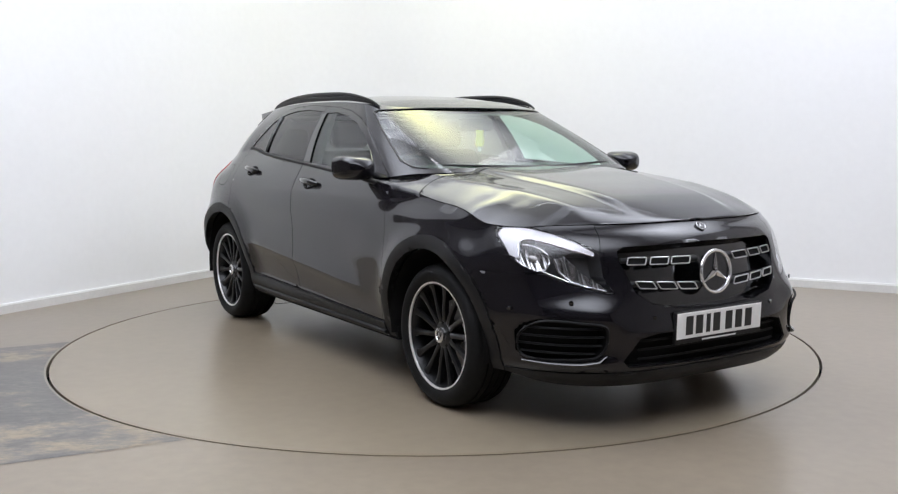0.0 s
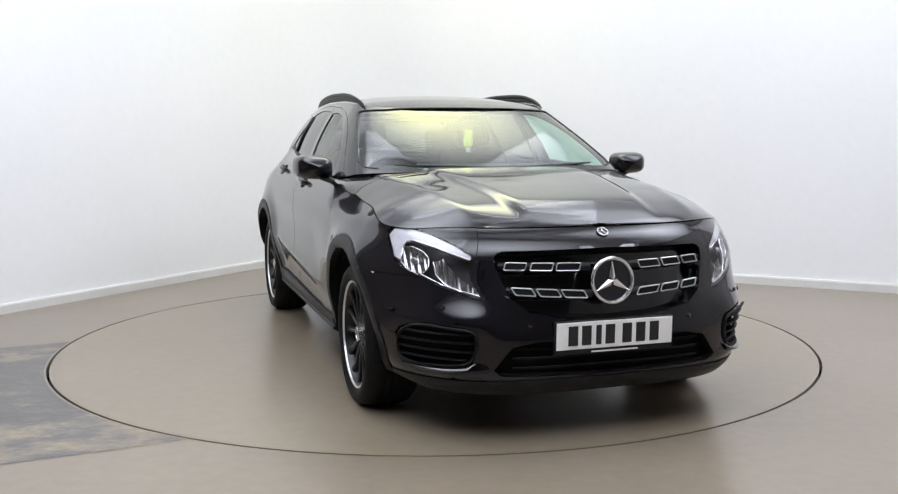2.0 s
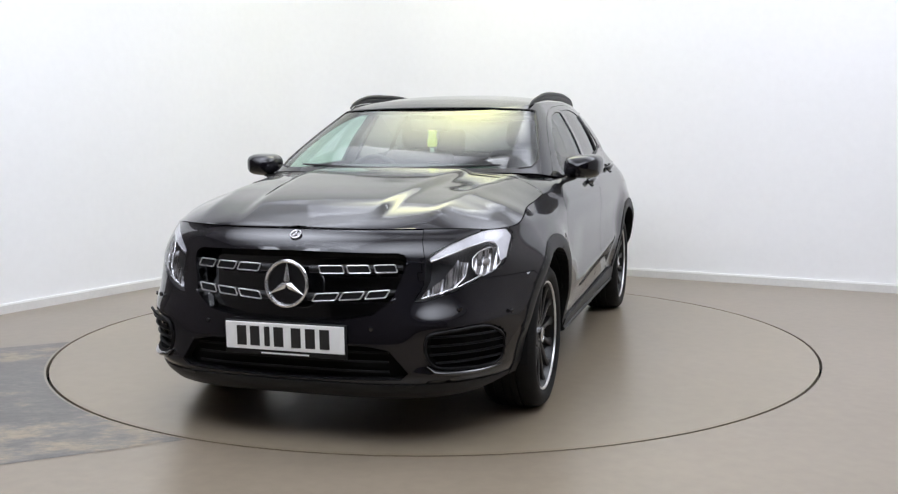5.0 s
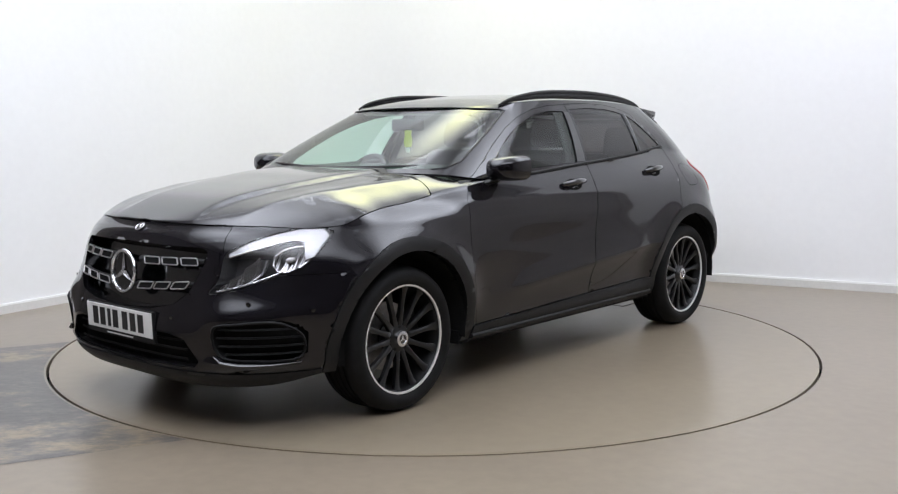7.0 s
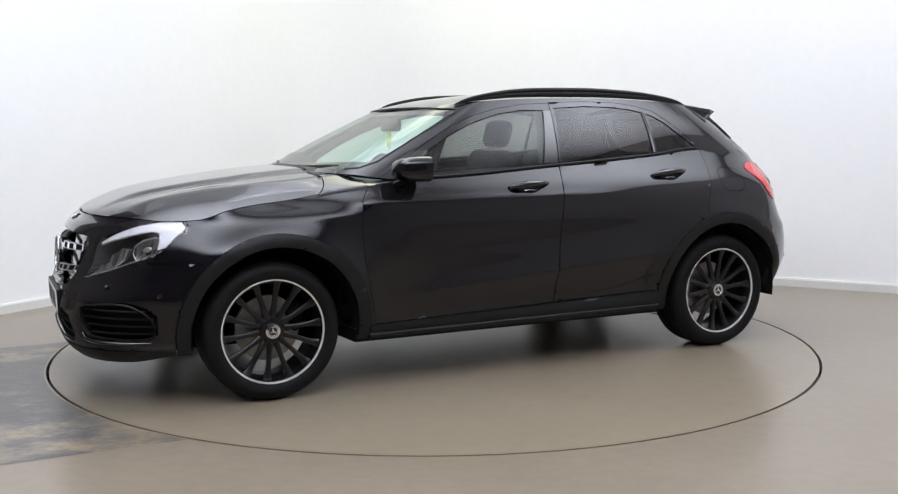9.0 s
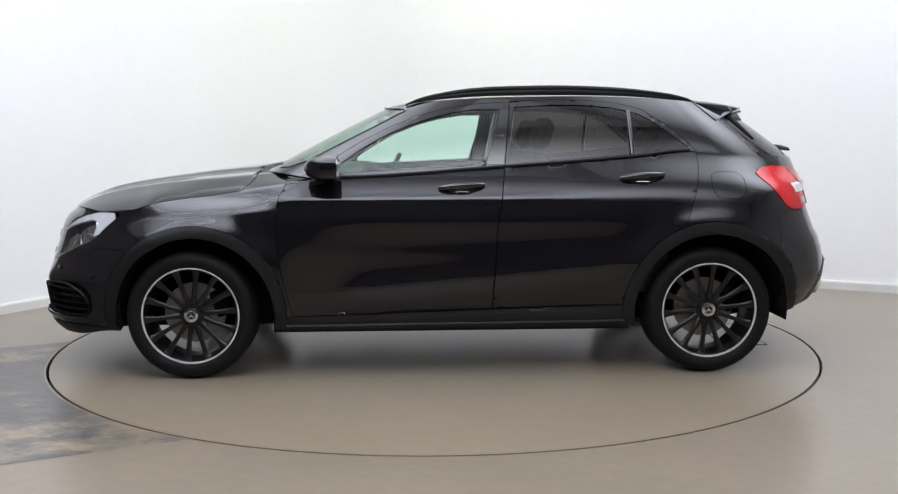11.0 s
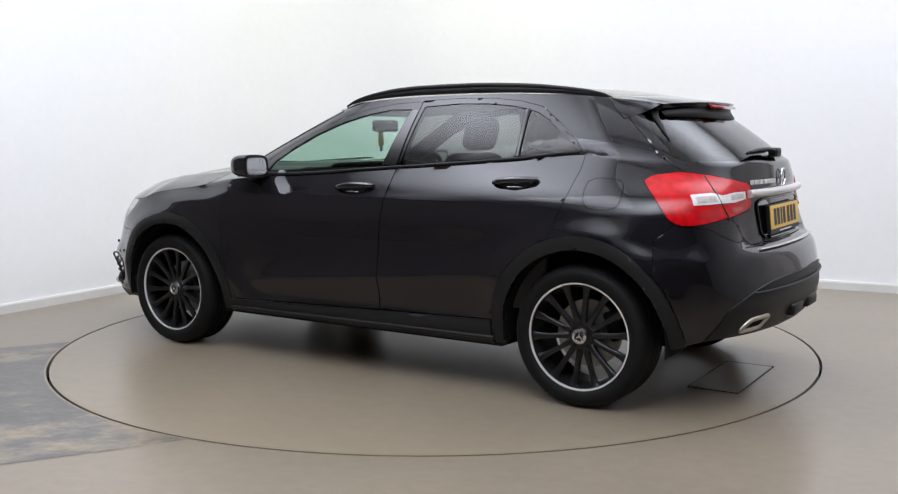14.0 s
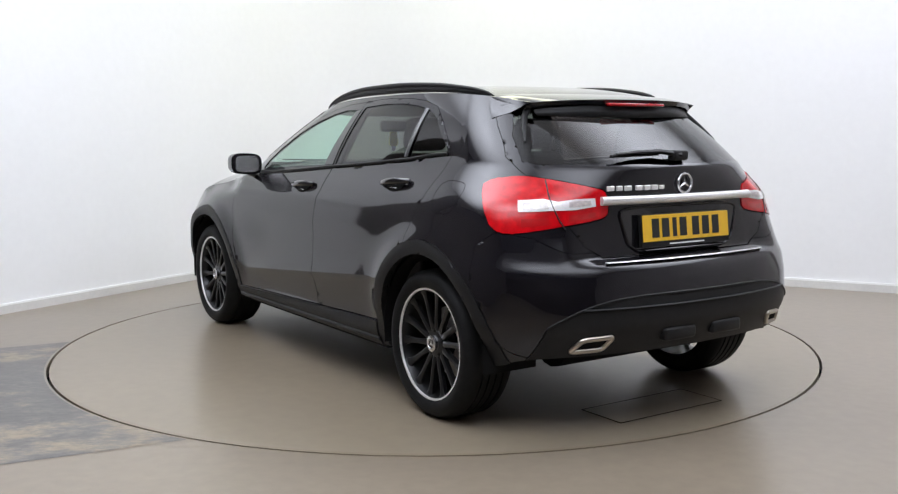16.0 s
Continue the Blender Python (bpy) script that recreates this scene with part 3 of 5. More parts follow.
def cut(bm, poly, way, keep):
    """Cuts the faces for which keep(centre) holds along the polygon's edges, seen along one direction."""
    flat, normal = {"side": SIDE, "front": FRONT, "round": ROUND}[way]
    n = len(poly)
    faces = [(f, [flat(v.co) for v in f.verts]) for f in bm.faces if keep(f.calc_center_median())]
    near = set()
    a0, a1 = min(p[0] for p in poly), max(p[0] for p in poly)
    b0, b1 = min(p[1] for p in poly), max(p[1] for p in poly)
    for f, q in faces:
        if max(p[0] for p in q) >= a0 and min(p[0] for p in q) <= a1 and max(p[1] for p in q) >= b0 and min(p[1] for p in q) <= b1:
            near.add(f)
    for i in range(n):
        (xa, ya), (xb, yb) = poly[i], poly[(i + 1) % n]
        lo_a, hi_a, lo_b, hi_b = min(xa, xb) - 1e-4, max(xa, xb) + 1e-4, min(ya, yb) - 1e-4, max(ya, yb) + 1e-4
        sel = []
        for f in near:
            q = [flat(v.co) for v in f.verts]
            if max(p[0] for p in q) >= lo_a and min(p[0] for p in q) <= hi_a and max(p[1] for p in q) >= lo_b and min(p[1] for p in q) <= hi_b:
                sel.append(f)
        if not sel:
            continue
        geom = set(sel)
        for f in sel:
            geom.update(f.edges)
            geom.update(f.verts)
        made = bmesh.ops.bisect_plane(bm, geom=list(geom), plane_co=LIFT[way](xa, ya), plane_no=normal(xb - xa, yb - ya), dist=6e-5)
        near = {f for f in near if f.is_valid}
        near.update(g for g in made["geom"] if isinstance(g, bmesh.types.BMFace))


def mark(bm, layer, poly, way, keep, value, only=None):
    flat = {"side": SIDE, "front": FRONT, "round": ROUND}[way][0]
    for f in bm.faces:
        c = f.calc_center_median()
        if keep(c) and (only is None or f[layer] in only) and inside(poly, *flat(c)):
            f[layer] = value


def circle(cx, cz, r, n=40, a0=0.0):
    return [(cx + r * math.cos(2 * math.pi * i / n + a0), cz + r * math.sin(2 * math.pi * i / n + a0)) for i in range(n)]


# outlines on the side, as (x, z)
GLASS_F = [(0.60, 1.062), (-0.178, 1.098), (-0.266, 1.385), (-0.13, 1.386), (0.02, 1.363), (0.17, 1.322), (0.32, 1.262), (0.47, 1.180), (0.57, 1.110)]
GLASS_R = [(-0.295, 1.104), (-0.345, 1.398), (-0.55, 1.410), (-0.72, 1.407), (-0.86, 1.394), (-0.945, 1.378), (-0.945, 1.148), (-0.60, 1.124)]
GLASS_Q = [(-0.968, 1.150), (-0.968, 1.372), (-1.01, 1.360), (-1.08, 1.322), (-1.15, 1.268), (-1.22, 1.215), (-1.265, 1.183)]
DOOR_F = [(0.85, 1.008), (0.892, 0.935), (0.905, 0.80), (0.895, 0.65), (0.87, 0.50), (0.82, 0.30), (-0.205, 0.30), (-0.233, 0.772), (-0.258, 0.933), (-0.278, 1.085), (-0.318, 1.405), (-0.315, 1.428), (-0.15, 1.42), (0.02, 1.395), (0.19, 1.350), (0.34, 1.288), (0.50, 1.204), (0.64, 1.118), (0.74, 1.06)]
DOOR_R = [(-0.205, 0.30), (-0.233, 0.772), (-0.258, 0.933), (-0.278, 1.085), (-0.318, 1.405), (-0.320, 1.432), (-0.55, 1.440), (-0.75, 1.436), (-0.90, 1.420), (-1.03, 1.388), (-1.14, 1.315), (-1.25, 1.225), (-1.305, 1.165), (-1.305, 1.09), (-1.278, 0.975), (-1.225, 0.83), (-1.205, 0.75), (-1.15, 0.60), (-1.05, 0.30)]
ARCH_IN, ARCH_OUT = 0.404, 0.470
HEADLAMP = [(0.545, 0.768), (0.60, 0.808), (0.67, 0.846), (0.735, 0.869), (0.785, 0.866), (0.808, 0.835), (0.811, 0.775), (0.798, 0.722), (0.735, 0.682), (0.64, 0.632), (0.520, 0.600), (0.540, 0.66)]
TAILLAMP = [(-0.845, 1.037), (-0.89, 1.066), (-1.0, 1.080), (-1.11, 1.082), (-1.276, 1.067), (-1.46, 1.042), (-1.545, 1.025), (-1.572, 0.995), (-1.574, 0.94), (-1.533, 0.908), (-1.305, 0.880), (-1.108, 0.859), (-0.985, 0.858), (-0.915, 0.888), (-0.865, 0.965)]
GRILLE = [(-0.01, 0.793), (0.44, 0.786), (0.468, 0.770), (0.470, 0.735), (0.445, 0.66), (0.425, 0.605), (0.36, 0.555), (0.22, 0.528), (-0.01, 0.518)]
INTAKE = [(0.815, 0.44), (0.79, 0.485), (0.745, 0.497), (0.66, 0.489), (0.585, 0.477), (0.566, 0.43), (0.575, 0.375), (0.61, 0.342), (0.70, 0.331), (0.784, 0.330), (0.808, 0.37)]
MOUTH = [(-0.01, 0.432), (0.34, 0.432), (0.43, 0.415), (0.50, 0.325), (0.47, 0.300), (-0.01, 0.288)]
SCREEN = [(-0.01, 1.082), (0.64, 1.086), (0.690, 1.092), (0.706, 1.122), (0.674, 1.205), (0.634, 1.29), (0.582, 1.382), (0.560, 1.392), (0.30, 1.403), (-0.01, 1.406)]
REAR_GLASS = [(-0.01, 1.128), (0.61, 1.132), (0.635, 1.145), (0.60, 1.25), (0.53, 1.348), (0.48, 1.372), (-0.01, 1.380)]
TAILGATE = [(-0.01, 0.752), (0.44, 0.752), (0.53, 0.80), (0.585, 0.875), (0.625, 1.0), (0.66, 1.10), (0.665, 1.16), (0.61, 1.29), (0.545, 1.40), (-0.01, 1.42)]
skirt_z = lambda y: 0.605 - 0.097 * (abs(y) / 0.7) ** 5
BUMPER_R_LOW = [(-0.01, 0.605)] + [(y, skirt_z(y)) for y in (0.2, 0.35, 0.45, 0.52, 0.58, 0.63, 0.67, 0.70, 0.725)] + [(0.76, 0.30), (-0.01, 0.30)]


def spline(poly, n=5):
    """A smooth closed curve through the polygon's corners."""
    out, m = [], len(poly)
    for i in range(m):
        p0, p1, p2, p3 = (np.array(poly[(i + k) % m]) for k in (-1, 0, 1, 2))
        for k in range(n):
            t = k / n
            q = 0.5 * (2 * p1 + (p2 - p0) * t + (2 * p0 - 5 * p1 + 4 * p2 - p3) * t * t + (3 * p1 - p0 - 3 * p2 + p3) * t**3)
            out.append((float(q[0]), float(q[1])))
    return out


HEADLAMP, TAILLAMP, INTAKE = spline(HEADLAMP, 4), spline(TAILLAMP, 4), spline(INTAKE, 4)
FUEL = rounded([(-1.352, 1.062), (-1.54, 1.052), (-1.535, 0.918), (-1.36, 0.918)], 6, 0.4)

(BODY, C_DOOR_F, C_DOOR_R, C_GLASS_F, C_GLASS_R, C_GLASS_Q, C_ARCH, C_HOLE, C_SILL, C_HEAD, C_TAIL, C_GRILLE, C_INTAKE, C_MOUTH, C_SCREEN, C_REAR_GLASS, C_TAILGATE, C_FUEL, C_BUMPER_F, C_BUMPER_R,
 C_DIFFUSER, C_HOOD, C_ROOF, C_COWL, C_LIP, C_ARCH_R) = range(26)


def settle(bm, layer, least=0.0007):
    """Gives every stray sliver of a panel to the panel that it borders most."""
    seen = set()
    for start in bm.faces:
        if start in seen:
            continue
        group, todo, area, border = [], [start], 0.0, {}
        seen.add(start)
        while todo:
            f = todo.pop()
            group.append(f)
            area += f.calc_area()
            for e in f.edges:
                for g in e.link_faces:
                    if g is f:
                        continue
                    if g[layer] != f[layer]:
                        border[g[layer]] = border.get(g[layer], 0.0) + e.calc_length()
                    elif g not in seen:
                        seen.add(g)
                        todo.append(g)
        if area < least and border:
            value = max(border, key=border.get)
            for f in group:
                f[layer] = value


def build_skin():
    """Half of the skin as one bmesh whose faces carry the number of their panel."""
    low, cab, hood, roof = grid_bm(LOWER), grid_bm(CABIN), grid_bm(hood_grid()), grid_bm(roof_grid())
    meshes = []
    for bm, first in ((low, BODY), (cab, BODY), (hood, C_HOOD), (roof, C_ROOF)):
        layer = bm.faces.layers.int.new("panel")
        for f in bm.faces:
            f[layer] = first
        meshes.append((bm, layer))
    side = lambda c: c.y > 0.42
    ahead, behind = (lambda c: c.x > 1.4), (lambda c: c.x < -1.35)
    bm, L = meshes[0]
    for cx in ARCH_X:
        ring = circle(cx, HUB_Z, ARCH_OUT, 44)
        hole = circle(cx, HUB_Z, ARCH_IN, 44)
        cut(bm, ring, "side", side)
        cut(bm, hole, "side", side)
    for poly, way, keep in ((DOOR_F, "side", side), (DOOR_R, "side", side), (FUEL, "side", side), (HEADLAMP, "front", ahead), (GRILLE, "front", ahead), (INTAKE, "front", ahead), (MOUTH, "front", ahead),
                            (TAILLAMP, "round", behind), (TAILGATE, "front", behind), (BUMPER_R_LOW, "front", behind)):
        cut(bm, poly, way, keep)
    SILL = [(0.93, 0.1), (0.93, 0.318), (0.80, 0.322), (-0.86, 0.366), (-0.98, 0.368), (-0.98, 0.1)]
    BUMP_F = [(1.62, 0.02), (1.62, 0.60), (1.68, 0.68), (2.6, 0.68), (2.6, 0.02)]
    BUMP_R = [(-1.72, 0.02), (-1.72, 0.60), (-1.70, 0.80), (-1.78, 0.866), (-1.90, 0.840), (-2.02, 0.752), (-2.6, 0.748), (-2.6, 0.02)]
    LIP = [(1.60, 0.02), (1.60, 0.270), (2.6, 0.285), (2.6, 0.02)]
    for poly in (SILL, BUMP_F, BUMP_R, LIP):
        cut(bm, poly, "side", lambda c: c.y > -1)
    every = lambda c: True
    mark(bm, L, BUMP_F, "side", every, C_BUMPER_F)
    mark(bm, L, [(0.0, 0.5), (0.0, 0.9), (0.5, 0.9), (0.53, 0.765), (0.515, 0.595), (0.3, 0.5)], "front", ahead, C_BUMPER_F)
    mark(bm, L, LIP, "side", every, C_LIP)
    mark(bm, L, BUMP_R, "side", every, C_BUMPER_R)
    mark(bm, L, BUMPER_R_LOW, "front", behind, C_DIFFUSER, (C_BUMPER_R,))
    mark(bm, L, DOOR_F, "side", side, C_DOOR_F)
    mark(bm, L, DOOR_R, "side", side, C_DOOR_R)
    mark(bm, L, FUEL, "side", side, C_FUEL)
    mark(bm, L, SILL, "side", side, C_SILL)
    mark(bm, L, TAILGATE, "front", behind, C_TAILGATE)
    for poly, way, keep, val in ((HEADLAMP, "front", ahead, C_HEAD), (GRILLE, "front", ahead, C_GRILLE), (INTAKE, "front", ahead, C_INTAKE), (MOUTH, "front", ahead, C_MOUTH), (TAILLAMP, "round", behind, C_TAIL)):
        mark(bm, L, poly, way, keep, val)
    for cx in ARCH_X:
        mark(bm, L, circle(cx, HUB_Z, ARCH_OUT, 44), "side", side, C_ARCH if cx > 0 else C_ARCH_R)
        mark(bm, L, circle(cx, HUB_Z, ARCH_IN, 44), "side", side, C_HOLE)
    bm, L = meshes[1]
    for poly, way, keep in ((DOOR_F, "side", side), (DOOR_R, "side", side), (GLASS_F, "side", side), (GLASS_R, "side", side), (GLASS_Q, "side", side), (SCREEN, "front", lambda c: c.x > 0.2),
                            (REAR_GLASS, "front", behind), (TAILGATE, "front", behind)):
        cut(bm, poly, way, keep)
    mark(bm, L, DOOR_F, "side", side, C_DOOR_F)
    mark(bm, L, DOOR_R, "side", side, C_DOOR_R)
    mark(bm, L, GLASS_F, "side", side, C_GLASS_F)
    mark(bm, L, GLASS_R, "side", side, C_GLASS_R)
    mark(bm, L, GLASS_Q, "side", side, C_GLASS_Q)
    mark(bm, L, SCREEN, "front", lambda c: c.x > 0.2, C_SCREEN)
    mark(bm, L, TAILGATE, "front", behind, C_TAILGATE)
    mark(bm, L, REAR_GLASS, "front", behind, C_REAR_GLASS)
    for bm, L in meshes[:2]:
        settle(bm, L)
    bm, L = meshes[2]
    HOOD = [(1.25, 0.5), (1.20, 0.92), (1.165, 0.940), (1.12, 0.955), (1.08, 0.976), (1.05, 1.0), (1.03, 1.025), (1.02, 1.05), (1.035, 1.3), (2.5, 1.3), (2.5, 0.5)]
    cut(bm, HOOD, "side", every)
    for f in bm.faces:
        c = f.calc_center_median()
        if not inside(HOOD, c.x, c.z):
            f[L] = BODY if c.y > 0.66 - 0.5 * (c.x - 0.8) and c.x > 0.5 else C_COWL
    return meshes


def panels_from(meshes):
    """The panels as {number: bmesh of the half}."""
    out = {}
    for bm, L in meshes:
        numbers = {f[L] for f in bm.faces}
        for k in numbers:
            c = bm.copy()
            lay = c.faces.layers.int["panel"]
            bmesh.ops.delete(c, geom=[f for f in c.faces if f[lay] != k], context="FACES")
            out.setdefault(k, []).append(c)
    res = {}
    for k, lst in out.items():
        b = lst[0] if len(lst) == 1 else join(*lst)
        bmesh.ops.remove_doubles(b, verts=b.verts[:], dist=0.0016)
        bmesh.ops.dissolve_degenerate(b, edges=b.edges[:], dist=0.0008)
        res[k] = b
    return res


def mirrored(bm):
    m = bm.copy()
    m.transform(Matrix.Diagonal((1, -1, 1, 1)))
    bmesh.ops.reverse_faces(m, faces=m.faces[:])
    return m


def orient(bm):
    """Normals away from the car's core."""
    for f in bm.faces:
        c = f.calc_center_median()
        core = Vector((max(-1.2, min(1.0, c.x)), 0, 0.7))
        if f.normal.dot(c - core) < 0:
            f.normal_flip()
    bm.normal_update()
    return bm


def finish(bm, gap=0.0026, rim=0.014, lift=0.0):
    """Opens a narrow joint round a panel, folds its edge inwards and lifts it by a little."""
    bmesh.ops.holes_fill(bm, edges=[e for e in bm.edges if len(e.link_faces) == 1], sides=7)
    orient(bm)
    if lift:
        for v in bm.verts:
            v.normal_update()
        off = [(v, v.normal.copy()) for v in bm.verts]
        for v, n in off:
            v.co += n * lift
    edges = [e for e in bm.edges if len(e.link_faces) == 1]
    shift = {}
    for e in edges:
        f = e.link_faces[0]
        d = (e.verts[1].co - e.verts[0].co)
        if d.length < 1e-7:
            continue
        n = f.normal.cross(d).normalized()
        if n.dot(f.calc_center_median() - e.verts[0].co) < 0:
            n = -n
        for v in e.verts:
            if abs(v.co.y) > 1e-4 or len(v.link_edges) > 2:
                shift.setdefault(v, []).append(n)
    norms = {v: v.normal.copy() for v in shift}
    for v, ns in shift.items():
        s = sum(ns, Vector())
        if s.length > 1e-6:
            v.co += s.normalized() * gap
    made = bmesh.ops.extrude_edge_only(bm, edges=edges)
    newv = [g for g in made["geom"] if isinstance(g, bmesh.types.BMVert)]
    bm.normal_update()
    where = {tuple(round(c, 6) for c in v.co): n for v, n in norms.items()}
    for v in newv:
        n = where.get(tuple(round(c, 6) for c in v.co))
        if n is not None:
            v.co -= n * rim
    for e in edges:
        if e.is_valid:
            e.smooth = False
    return bm


def whole(bm):
    """The half and its mirror image, welded on the middle line."""
    b = join(bm.copy(), mirrored(bm))
    bmesh.ops.remove_doubles(b, verts=[v for v in b.verts if abs(v.co.y) < 0.003], dist=0.004)
    return b


def both(name, bm, mat, parent=None, label="", **kw):
    """The panel on the car's left and its mirror image on the right, each an object of its own."""
    made = []
    m = mirrored(bm)
    for b in (bm, m):
        made.append(part(name, finish(b, **kw), mat, parent or car, label))
    return made


P = panels_from(build_skin())


def pushed(bm, depth, out):
    """A copy of a panel, sunk along its own normals, whose edges reach back out to the skin: the lining of an opening."""
    b = orient(bm.copy())
    bm_normals = [(v, v.normal.copy()) for v in b.verts]
    for v, n in bm_normals:
        v.co -= n * depth
    b.normal_update()
    return finish(b, 0.0, -out)


def sunk_x(bm, depth, out):
    """As pushed(), straight back along the car's length."""
    b = orient(bm.copy())
    for v in b.verts:
        v.co.x -= depth
    edges = [e for e in b.edges if len(e.link_faces) == 1]
    made = bmesh.ops.extrude_edge_only(b, edges=edges)
    for v in made["geom"]:
        if isinstance(v, bmesh.types.BMVert):
            v.co.x += out
    for e in edges:
        e.smooth = False
    return b


# where the skin lies
def nose_x(y, z):
    w = float(width(1.75, z))
    return float(XA + (xf(z) - XA) * math.sqrt(max(0.0, 1 - (abs(y) / w) ** float(nose_power(z)))) + nose_bump(y, z))


def tail_x(y, z):
    x = -1.95
    for _ in range(4):
        w = float(width(x, z))
        x = float(XB + (tail_end(z, abs(y) / w) - XB) * max(0.0, 1 - (abs(y) / w) ** float(tail_power(z))) ** (1 / float(tail_long(z))))
    return x


def side_y(x, z):
    return float(width(x, z))


def tail_round(a, z, lift=0.0):
    """The point of the rear corner where x + y = a at the height z, lifted off the skin."""
    zz = np.full(len(SEG), z)
    share = np.where(SEG == 2, np.cos(np.where(SEG == 2, PAR, 0.0)).clip(0, 1) ** (2 / tail_power(zz)), 1.0)
    x, y = outline(xr(zz) * 0 + 2.2, tail_end(zz, share), XA, XB, width(XREF, zz), 2.2, tail_power(zz), tail_long(zz))
    k = (SEG == 2) | (x < 0)
    x, y = x[k], y[k]
    s = x + y
    i = int(np.clip(np.searchsorted(-s, -a), 1, len(s) - 1))
    t = (a - s[i - 1]) / (s[i] - s[i - 1] - 1e-12)
    p = Vector((x[i - 1] + t * (x[i] - x[i - 1]), y[i - 1] + t * (y[i] - y[i - 1]), z))
    d = Vector((x[i] - x[i - 1], y[i] - y[i - 1], 0)).normalized()
    n = Vector((d.y, -d.x, 0))
    if n.dot(Vector((-1, 1, 0))) < 0:
        n = -n
    return p + n * lift


def cabin_side(x, z):
    """The half width of the cabin's side at x, z."""
    ys = [float(np.interp(-x, -row[:, 0], row[:, 1])) for row in CABIN]
    zs = [float(np.interp(-x, -row[:, 0], row[:, 2])) for row in CABIN]
    return float(np.interp(z, zs, ys))


def flipped(m):
    return Matrix.Diagonal((1, -1, 1, 1)) @ m


def pair(name, bm, mat, parents=None, label=""):
    """A part on the car's left and its mirror image on the right."""
    m = mirrored(bm)
    a, b = parents or (car, car)
    return [part(name, bm, mat, a, label), part(name, m, mat, b, label)]


def sheet(lower, upper, place, n=8, thick=0.0):
    """A smooth band between two polylines of equal length, placed on the car by place(a, b, depth)."""
    rows = []
    for k in range(n + 1):
        t = k / n
        rows.append([place(p[0] + (q[0] - p[0]) * t, p[1] + (q[1] - p[1]) * t) for p, q in zip(lower, upper)])
    bm = grid_bm(rows)
    bmesh.ops.recalc_face_normals(bm, faces=bm.faces[:])
    return bm


def dense(line, n=6):
    out = []
    for a, b in zip(line, line[1:]):
        for k in range(n):
            t = k / n
            out.append((a[0] + (b[0] - a[0]) * t, a[1] + (b[1] - a[1]) * t))
    return out + [line[-1]]


# ---------------------------------------------------------------- body panels
part("body_shell", finish(whole(P[BODY]), 0.0), PAINT, car)
part("bonnet", finish(whole(P[C_HOOD]), 0.0055), PAINT, car, "black metallic bonnet with two raised ridges")
part("cowl", finish(whole(P[C_COWL]), 0.0), DASH, car, "matt black scuttle and dashboard top")
part("roof", finish(whole(P[C_ROOF]), 0.0), PAINT, car)
front_bumper = part("front_bumper", finish(whole(P[C_BUMPER_F])), PAINT, car)
rear_bumper = part("rear_bumper", finish(whole(P[C_BUMPER_R])), PAINT, car)
part("front_lip", finish(whole(P[C_LIP]), lift=0.004), TRIM, car, "matt black plastic lower lip")
part("rear_skirt", finish(whole(P[C_DIFFUSER]), lift=0.001), TRIM, car, "matt black plastic lower rear skirt")
tailgate = part("tailgate", finish(whole(P[C_TAILGATE])), PAINT, car)
part("windscreen", finish(whole(P[C_SCREEN]), 0.0, 0.004, -0.003), SCREEN_GLASS, car, "green-tinted windscreen")
part("rear_window", finish(whole(P[C_REAR_GLASS]), 0.0, 0.004, -0.003), REAR_TINT, tailgate, "dark tinted rear window")
front_doors = both("front_door", P[C_DOOR_F], PAINT)
rear_doors = both("rear_door", P[C_DOOR_R], PAINT)
for doors, panel, mat, nm in ((front_doors, C_GLASS_F, CLEAR, "door_window"), (rear_doors, C_GLASS_R, TINTED, "door_window"), (rear_doors, C_GLASS_Q, TINTED, "quarter_window")):
    half = P[panel]
    other = mirrored(half)
    part(nm, finish(half, 0.0, 0.004, -0.004), mat, doors[0])
    part(nm, finish(other, 0.0, 0.004, -0.004), mat, doors[1])
both("fuel_flap", P[C_FUEL], PAINT)
both("sill_trim", P[C_SILL], TRIM, lift=0.012)
both("arch_trim", P[C_ARCH], TRIM, lift=0.005, rim=0.05)
both("arch_trim", P[C_ARCH_R], TRIM, lift=0.005, rim=0.05)


def inner_shell():
    """A dark lining a little inside the sides, open at the wheels and the nose."""
    pts = LOWER.copy()
    pts[:, :, 0] *= 0.985
    pts[:, :, 1] = np.maximum(pts[:, :, 1] - 0.024, 0)
    pts[-1, :, 2] -= 0.01
    bm = grid_bm(pts[2:, SEG != 3][:, ::2])
    gone = []
    for f in bm.faces:
        c = f.calc_center_median()
        if c.x > 1.62 or min(math.hypot(c.x - a, c.z - HUB_Z) for a in ARCH_X) < 0.425:
            gone.append(f)
    bmesh.ops.delete(bm, geom=gone, context="FACES")
    return whole(bm)


part("inner_shell", inner_shell(), DARK, car)
part("bonnet_lining", grid_bm(np.concatenate([(hood_grid() - np.array([0, 0, 0.03])) * np.array([0.985, 0.96, 1]), (hood_grid()[::-1] - np.array([0, 0, 0.03])) * np.array([0.985, -0.96, 1])])), DARK, car)

# ---------------------------------------------------------------- front
grille = part("grille", sunk_x(whole(P[C_GRILLE]), 0.075, 0.074), GLOSS, car, "gloss black grille with two louvres")


